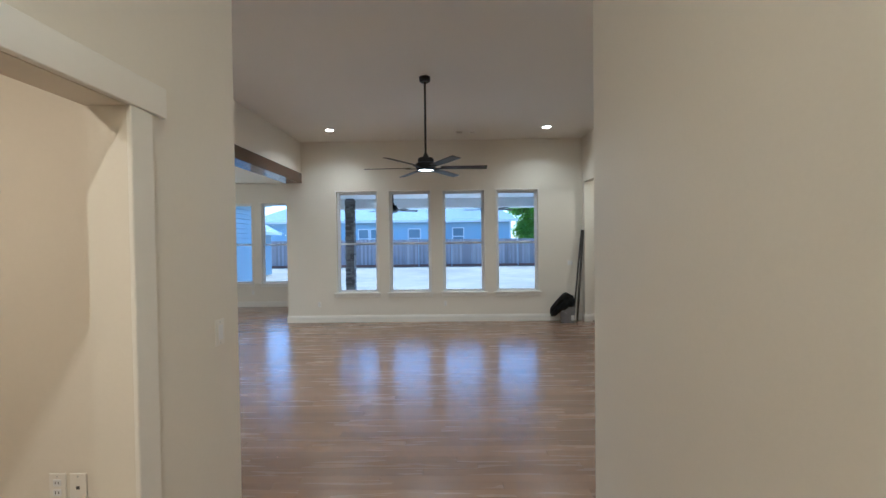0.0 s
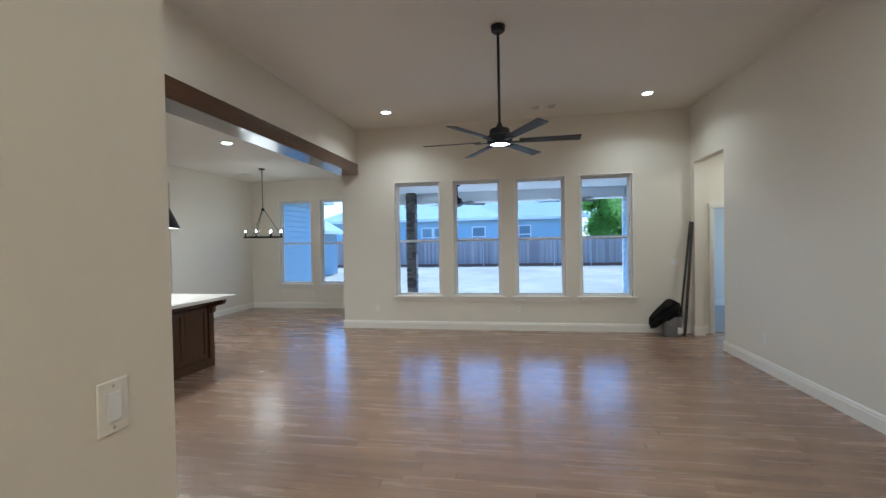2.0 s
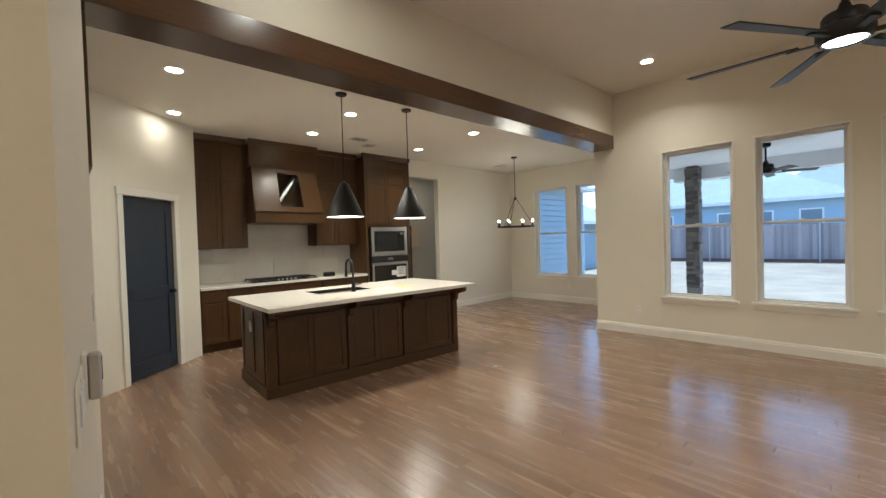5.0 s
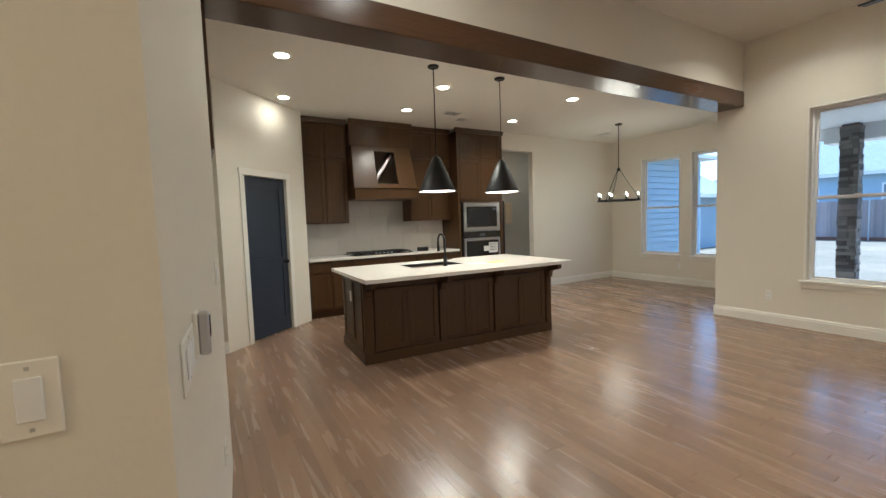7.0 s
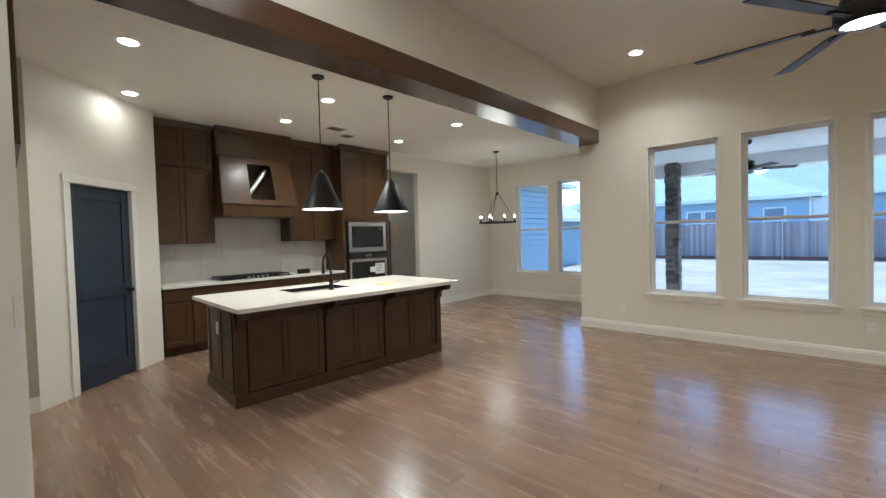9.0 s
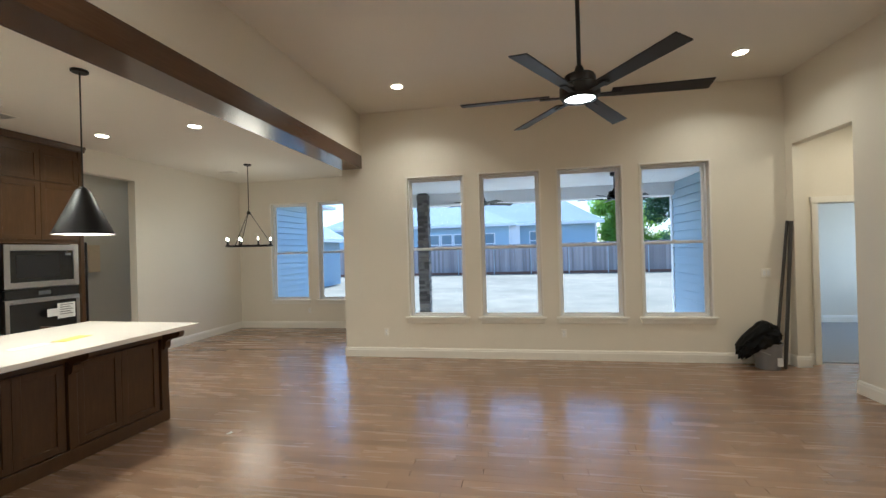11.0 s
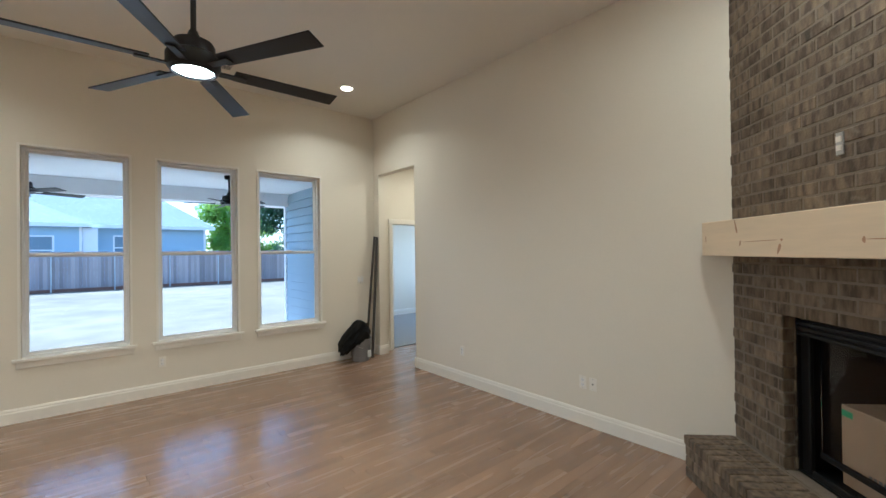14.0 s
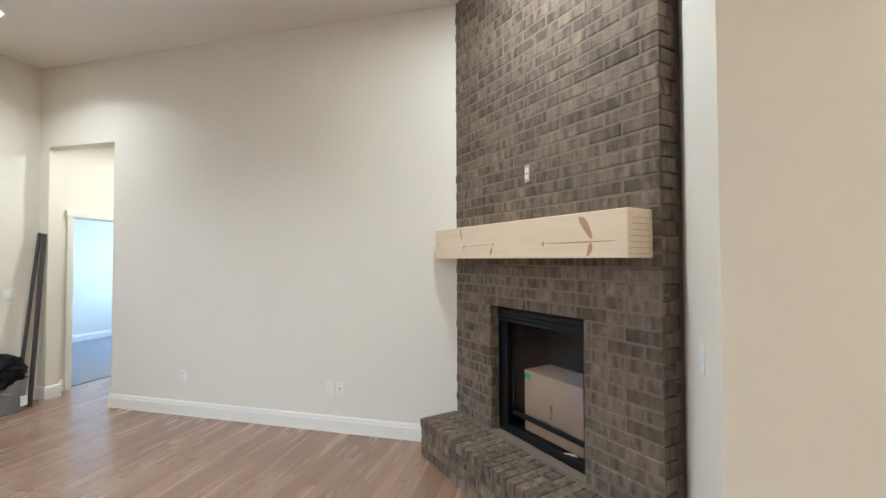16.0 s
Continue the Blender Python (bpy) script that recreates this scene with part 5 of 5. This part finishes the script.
part("wall", boxes((-16.0, -1.0, 0.0, 8.0, -0.2, 3.25)), HOUSE_WALL, nb)
part("wall", boxes((-1.0, 5.5, 1.6, 9.0, -0.2, 3.3)), HOUSE_WALL, nb)
part("roof", hip(bmesh.new(), -16.5, -0.55, -0.5, 8.5, 3.42, 5.6, 4.2), SHINGLE, nb)
part("roof", hip(bmesh.new(), -6.0, 6.0, 1.1, 9.5, 3.47, 6.2, 3.6), SHINGLE, nb)
part("roof", hip(bmesh.new(), -15.0, -7.0, 3.0, 11.0, 3.9, 6.3, 3.0), SHINGLE, nb)
part("fascia", boxes((-16.5, -0.55, -0.54, -0.5, 3.22, 3.44), (-0.59, -0.55, -0.5, 1.1, 3.22, 3.44)), WHITE_OUT, nb)
part("fascia", boxes((-0.55, 6.0, 1.06, 1.1, 3.27, 3.49)), WHITE_OUT, nb)
part("corner_board", boxes((-1.12, -0.99, -0.02, 0.1, -0.2, 3.25)), WHITE_OUT, nb)
part("corner_board", boxes((5.38, 5.52, 1.58, 1.7, -0.2, 3.3)), WHITE_OUT, nb)
part("side_porch", boxes((-0.98, -0.3, 0.2, 1.58, -0.2, 3.2)), WHITE_OUT, nb)


def far_window(x, y, z0, z1, w):
    o = part("window", boxes((x - w / 2, x + w / 2, y - 0.05, y, z0, z1)), WHITE_OUT, nb)
    part("pane", boxes((x - w / 2 + 0.09, x + w / 2 - 0.09, y - 0.06, y - 0.051, z0 + 0.09, (z0 + z1) / 2 - 0.04), (x - w / 2 + 0.09, x + w / 2 - 0.09, y - 0.06, y - 0.051, (z0 + z1) / 2 + 0.04, z1 - 0.09)), FAR_GLASS, o)


FAR_GLASS = mat("far_glass", (0.20, 0.26, 0.31), 0.1)
for x in (-6.9, -5.9, -4.9):
    far_window(x, 0.0, 1.1, 2.75, 0.95)
far_window(-2.7, 0.0, 1.1, 2.75, 1.1)
far_window(-10.5, 0.0, 1.1, 2.75, 1.0)
far_window(0.95, 1.6, 1.3, 2.85, 1.05)

# ---- trees ----
def tree(name, x, y, h, r, leaf, seed, n=900, label=""):
    rng = random.Random(seed)
    ob = thing(name, label, "tree", m=pose(x, y, -0.25))
    pts = [(0.25 * noise.noise(Vector((seed, k * 0.7, 0))), 0.25 * noise.noise(Vector((0, seed, k * 0.7))), h * 0.75 * k / 6) for k in range(7)]
    bm = bmesh.new()
    for k in range(6):
        ra, rb = 0.22 * (1 - k / 7.5), 0.22 * (1 - (k + 1) / 7.5)
        va = [bm.verts.new((pts[k][0] + ra * math.cos(a * math.pi / 5), pts[k][1] + ra * math.sin(a * math.pi / 5), pts[k][2])) for a in range(10)]
        vb = [bm.verts.new((pts[k + 1][0] + rb * math.cos(a * math.pi / 5), pts[k + 1][1] + rb * math.sin(a * math.pi / 5), pts[k + 1][2])) for a in range(10)]
        for a in range(10):
            bm.faces.new((va[a], va[(a + 1) % 10], vb[(a + 1) % 10], vb[a]))
    part("trunk", bm, BARK, ob)
    clumps = []
    for k in range(26):
        a, t = rng.uniform(0, 2 * math.pi), rng.random()
        rr = r * math.sqrt(rng.random()) * (0.55 + 0.45 * math.sin(math.pi * (0.15 + 0.8 * t)))
        clumps.append(Vector((rr * math.cos(a), rr * math.sin(a), h * (0.12 + 0.85 * t))))
    for k, c in enumerate(clumps[:9]):
        part("limb", tube([(0, 0, max(0.5, c.z * 0.62)), tuple(c * 0.5 + Vector((0, 0, c.z * 0.32))), tuple(c)], 0.045, 6), BARK, ob)
    verts, faces = [], []
    for c in clumps:
        cr = r * rng.uniform(0.26, 0.46)
        for _ in range(n // 26 * 4):
            d = Vector((rng.gauss(0, 1), rng.gauss(0, 1), rng.gauss(0, 0.75))).normalized() * cr * rng.random() ** 0.45
            p = c + d
            u = Vector((rng.gauss(0, 1), rng.gauss(0, 1), rng.gauss(0, 1))).normalized()
            w = u.orthogonal().normalized()
            s = rng.uniform(0.07, 0.16)
            i = len(verts)
            verts += [tuple(p - u * s), tuple(p + w * s * 0.5), tuple(p + u * s), tuple(p - w * s * 0.5)]
            faces.append((i, i + 1, i + 2, i + 3))
    me = bpy.data.meshes.new("crown")
    me.from_pydata(verts, [], faces)
    me.materials.append(leaf)
    cro = new("crown", me)
    cro.parent = ob
    tagged(cro, kind="stuff")
    return ob


def leaf_mat(name, color):
    m = mat(name, color, 0.6, island=0.4)
    nt = m.node_tree
    b = nt.nodes["Principled BSDF"]
    tr = nt.nodes.new("ShaderNodeBsdfTranslucent")
    tr.inputs[0].default_value = (color[0] * 1.5, color[1] * 1.5, color[2], 1)
    mx = nt.nodes.new("ShaderNodeMixShader")
    mx.inputs[0].default_value = 0.5
    nt.links.new(b.outputs[0], mx.inputs[1])
    nt.links.new(tr.outputs[0], mx.inputs[2])
    nt.links.new(mx.outputs[0], nt.nodes["Material Output"].inputs[0])
    return m


BARK = mat("bark", (0.09, 0.07, 0.055), 0.95, grain=0.3, grain_scale=12)
LIGHT_LEAF = leaf_mat("light_leaf", (0.22, 0.34, 0.05))
DARK_LEAF = leaf_mat("dark_leaf", (0.035, 0.085, 0.04))
tree("tree", 8.4, 42.0, 6.3, 2.6, LIGHT_LEAF, 1, 4200, "fresh green leafy tree behind the fence")
tree("tree", 11.3, 44.0, 5.2, 2.2, LIGHT_LEAF, 6, 3200, "fresh green leafy tree behind the fence")
tree("tree", 11.9, 33.5, 9.0, 3.0, DARK_LEAF, 2, 5200, "dark green tree beside the fence")
# Unseen behind the wing; set here to cast tree shade on the yard.
tree("tree", 14.5, 22.0, 8.5, 3.2, DARK_LEAF, 3, 2600, "dark green tree in the side yard")


# ---- oak floor boards: the nearest are pieces of their own, the rest one mesh ----
BW, GAP = 0.0826, 0.00012
rng = random.Random(21)


def plank_mesh(length):
    bm = bmesh.new()
    e = 0.0002
    lo = [bm.verts.new(p) for p in ((0, GAP, -0.013), (length, GAP, -0.013), (length, BW - GAP, -0.013), (0, BW - GAP, -0.013))]
    hi = [bm.verts.new(p) for p in ((e, GAP + e, 0), (length - e, GAP + e, 0), (length - e, BW - GAP - e, 0), (e, BW - GAP - e, 0))]
    bm.faces.new(hi)
    for i in range(4):
        bm.faces.new((lo[i], lo[(i + 1) % 4], hi[(i + 1) % 4], hi[i]))
    return mesh_of("plank", bm, OAK_PIECE)


LENGTHS = (0.55, 0.75, 1.0, 1.25, 1.55, 1.9)
PLANKS = {n: plank_mesh(n - 0.0015) for n in LENGTHS}
rest = bmesh.new()
count = 0
y = -2.1
row = 0
while y < 10.56:
    x = -8.4 + rng.uniform(-1.0, 0.0)
    while x < 4.6:
        n = rng.choice(LENGTHS)
        lo_x, hi_x = (-2.5, 0.95) if y < 1.15 else (-5.5, 0.95) if y < 2.15 else (-7.16, 3.45) if y < 3.6 else (-7.16, 2.95) if y < 5.0 else (-7.16, 4.66) if y < 7.2 else (-8.36, 4.66) if y < YW + 0.06 else (-8.36, XL0 + 0.1)
        if x >= hi_x or x + n <= lo_x:
            x += n
            continue
        near = -2.4 < x and x + n < 2.2 and 2.45 < y < 4.75
        if near and count < 300:
            ob = new("plank", PLANKS[n])
            ob.parent = floor
            ob.matrix_local = pose(x, y, rng.uniform(-0.0001, 0.0))
            count += 1
        else:
            p, q = max(x, lo_x), min(x + n - 0.0015, hi_x)
            e = 0.0002
            z = rng.uniform(-0.0001, 0.0)
            lo = [rest.verts.new(v) for v in ((p, y + GAP, -0.013), (q, y + GAP, -0.013), (q, y + BW - GAP, -0.013), (p, y + BW - GAP, -0.013))]
            hi = [rest.verts.new(v) for v in ((p + e, y + GAP + e, z), (q - e, y + GAP + e, z), (q - e, y + BW - GAP - e, z), (p + e, y + BW - GAP - e, z))]
            rest.faces.new(hi)
            for i in range(4):
                rest.faces.new((lo[i], lo[(i + 1) % 4], hi[(i + 1) % 4], hi[i]))
        x += n
    y += BW
    row += 1
tagged(part("planks", rest, OAK, floor), kind="stuff")

# ---- bricks ----
BL, BH, BD, J = 0.198, 0.064, 0.05, 0.0105
rng = random.Random(8)


def brick_block(l, h, d):
    bm = bmesh.new()
    box(bm, 0, l, -0.004, d, 0, h)
    top = [e for e in bm.edges if all(v.co.y < 0 for v in e.verts)]
    bmesh.ops.bevel(bm, geom=top, offset=0.004, segments=1, affect="EDGES")
    for v in bm.verts:
        v.co += Vector((noise.noise(v.co * 40), noise.noise(v.co * 43 + Vector((3, 0, 0))), noise.noise(v.co * 37 + Vector((0, 5, 0))))) * 0.0016
    return bm


bricks = {}


def brick_data(l, h=BH, d=BD):
    key = (round(l, 3), round(h, 3), round(d, 3))
    if key not in bricks:
        bricks[key] = mesh_of("brick", brick_block(*key), BRICK)
    return bricks[key]


rest = bmesh.new()
n_brick = 0


def lay(m, l, h=BH, d=BD, own=True, parent=None):
    global n_brick
    if l < 0.012:
        return
    jig = m @ pose(0, rng.uniform(-0.0022, 0.0018), 0, 0, 0, rng.uniform(-0.4, 0.4))
    if own:
        ob = new("brick", brick_data(l, h, d))
        ob.parent = parent
        ob.matrix_local = jig
    else:
        bm = brick_block(l, h, d)
        me = bpy.data.meshes.new("tmp")
        bm.transform(jig)
        bm.to_mesh(me)
        bm.free()
        rest.from_mesh(me)
        bpy.data.meshes.remove(me)


c = 0
z = HEARTH_H + 0.012
while z + BH < ZG - 0.005:
    u = -(BL + J) * (0.5 if c % 2 else 0.0)
    while u < FACE_W:
        a, b = max(u, -0.01), min(u + BL, FACE_W)
        spans = [(a, b)]
        if z + BH > OPEN_Z0 and z < OPEN_Z1 - 0.005:
            spans = [(a, min(b, OPEN_U0)), (max(a, OPEN_U1), b)]
        for p, q in spans:
            if q - p > 0.02:
                own = 0.55 < z < 2.55
                lay(pose(p, 0, z), q - p, own=own and n_brick < 300, parent=breast)
                n_brick += own
        u += BL + J
    # the narrow return at the free end and the reveals of the opening
    lay(pose(FACE_W, 0.004, z, 0, 0, 90), 0.09 if c % 2 else 0.13, own=False)
    if OPEN_Z0 - 0.03 < z and z + BH < OPEN_Z1 + 0.02:
        lay(pose(OPEN_U0, 0.0 if c % 2 else 0.06, z, 0, 0, 90), 0.06, d=0.02, own=False)
    z += BH + J
    c += 1
tagged(part("bricks", rest, BRICK_REST, breast, "brown brick courses above and at the return"), kind="stuff")

# hearth: running courses on the front, rowlock bricks on top
for k in range(3):
    z = 0.004 + k * (BH + J)
    u = -(BL + J) * (0.5 if k % 2 else 0.0)
    while u < 1.80:
        p, q = max(u, 0.0), min(u + BL, 1.80)
        if q - p > 0.02:
            ob = new("brick", brick_data(q - p))
            ob.parent = hearth
            ob.matrix_local = pose(p, -HEARTH_D - 0.001, z)
        u += BL + J
    for v in range(2):
        ob = new("brick", brick_data(0.155))
        ob.parent = hearth
        ob.matrix_local = pose(-0.001, -0.01 - v * 0.166, z, 0, 0, -90)
u = 0.0
while u < 1.80:
    w = min(BH, 1.80 - u)
    if w > 0.02:
        ob = new("brick", brick_data(BL, w, 0.055))
        ob.parent = hearth
        ob.matrix_local = Matrix.Translation((u + w, -HEARTH_D - 0.012, HEARTH_H - 0.001)) @ Matrix(((0, 0, -1, 0), (1, 0, 0, 0), (0, -1, 0, 0), (0, 0, 0, 1)))
        ob2 = new("brick", brick_data(0.118, w, 0.055))
        ob2.parent = hearth
        ob2.matrix_local = Matrix.Translation((u + w, -HEARTH_D - 0.012 + BL + J, HEARTH_H - 0.001)) @ Matrix(((0, 0, -1, 0), (1, 0, 0, 0), (0, -1, 0, 0), (0, 0, 0, 1)))
    u += BH + J
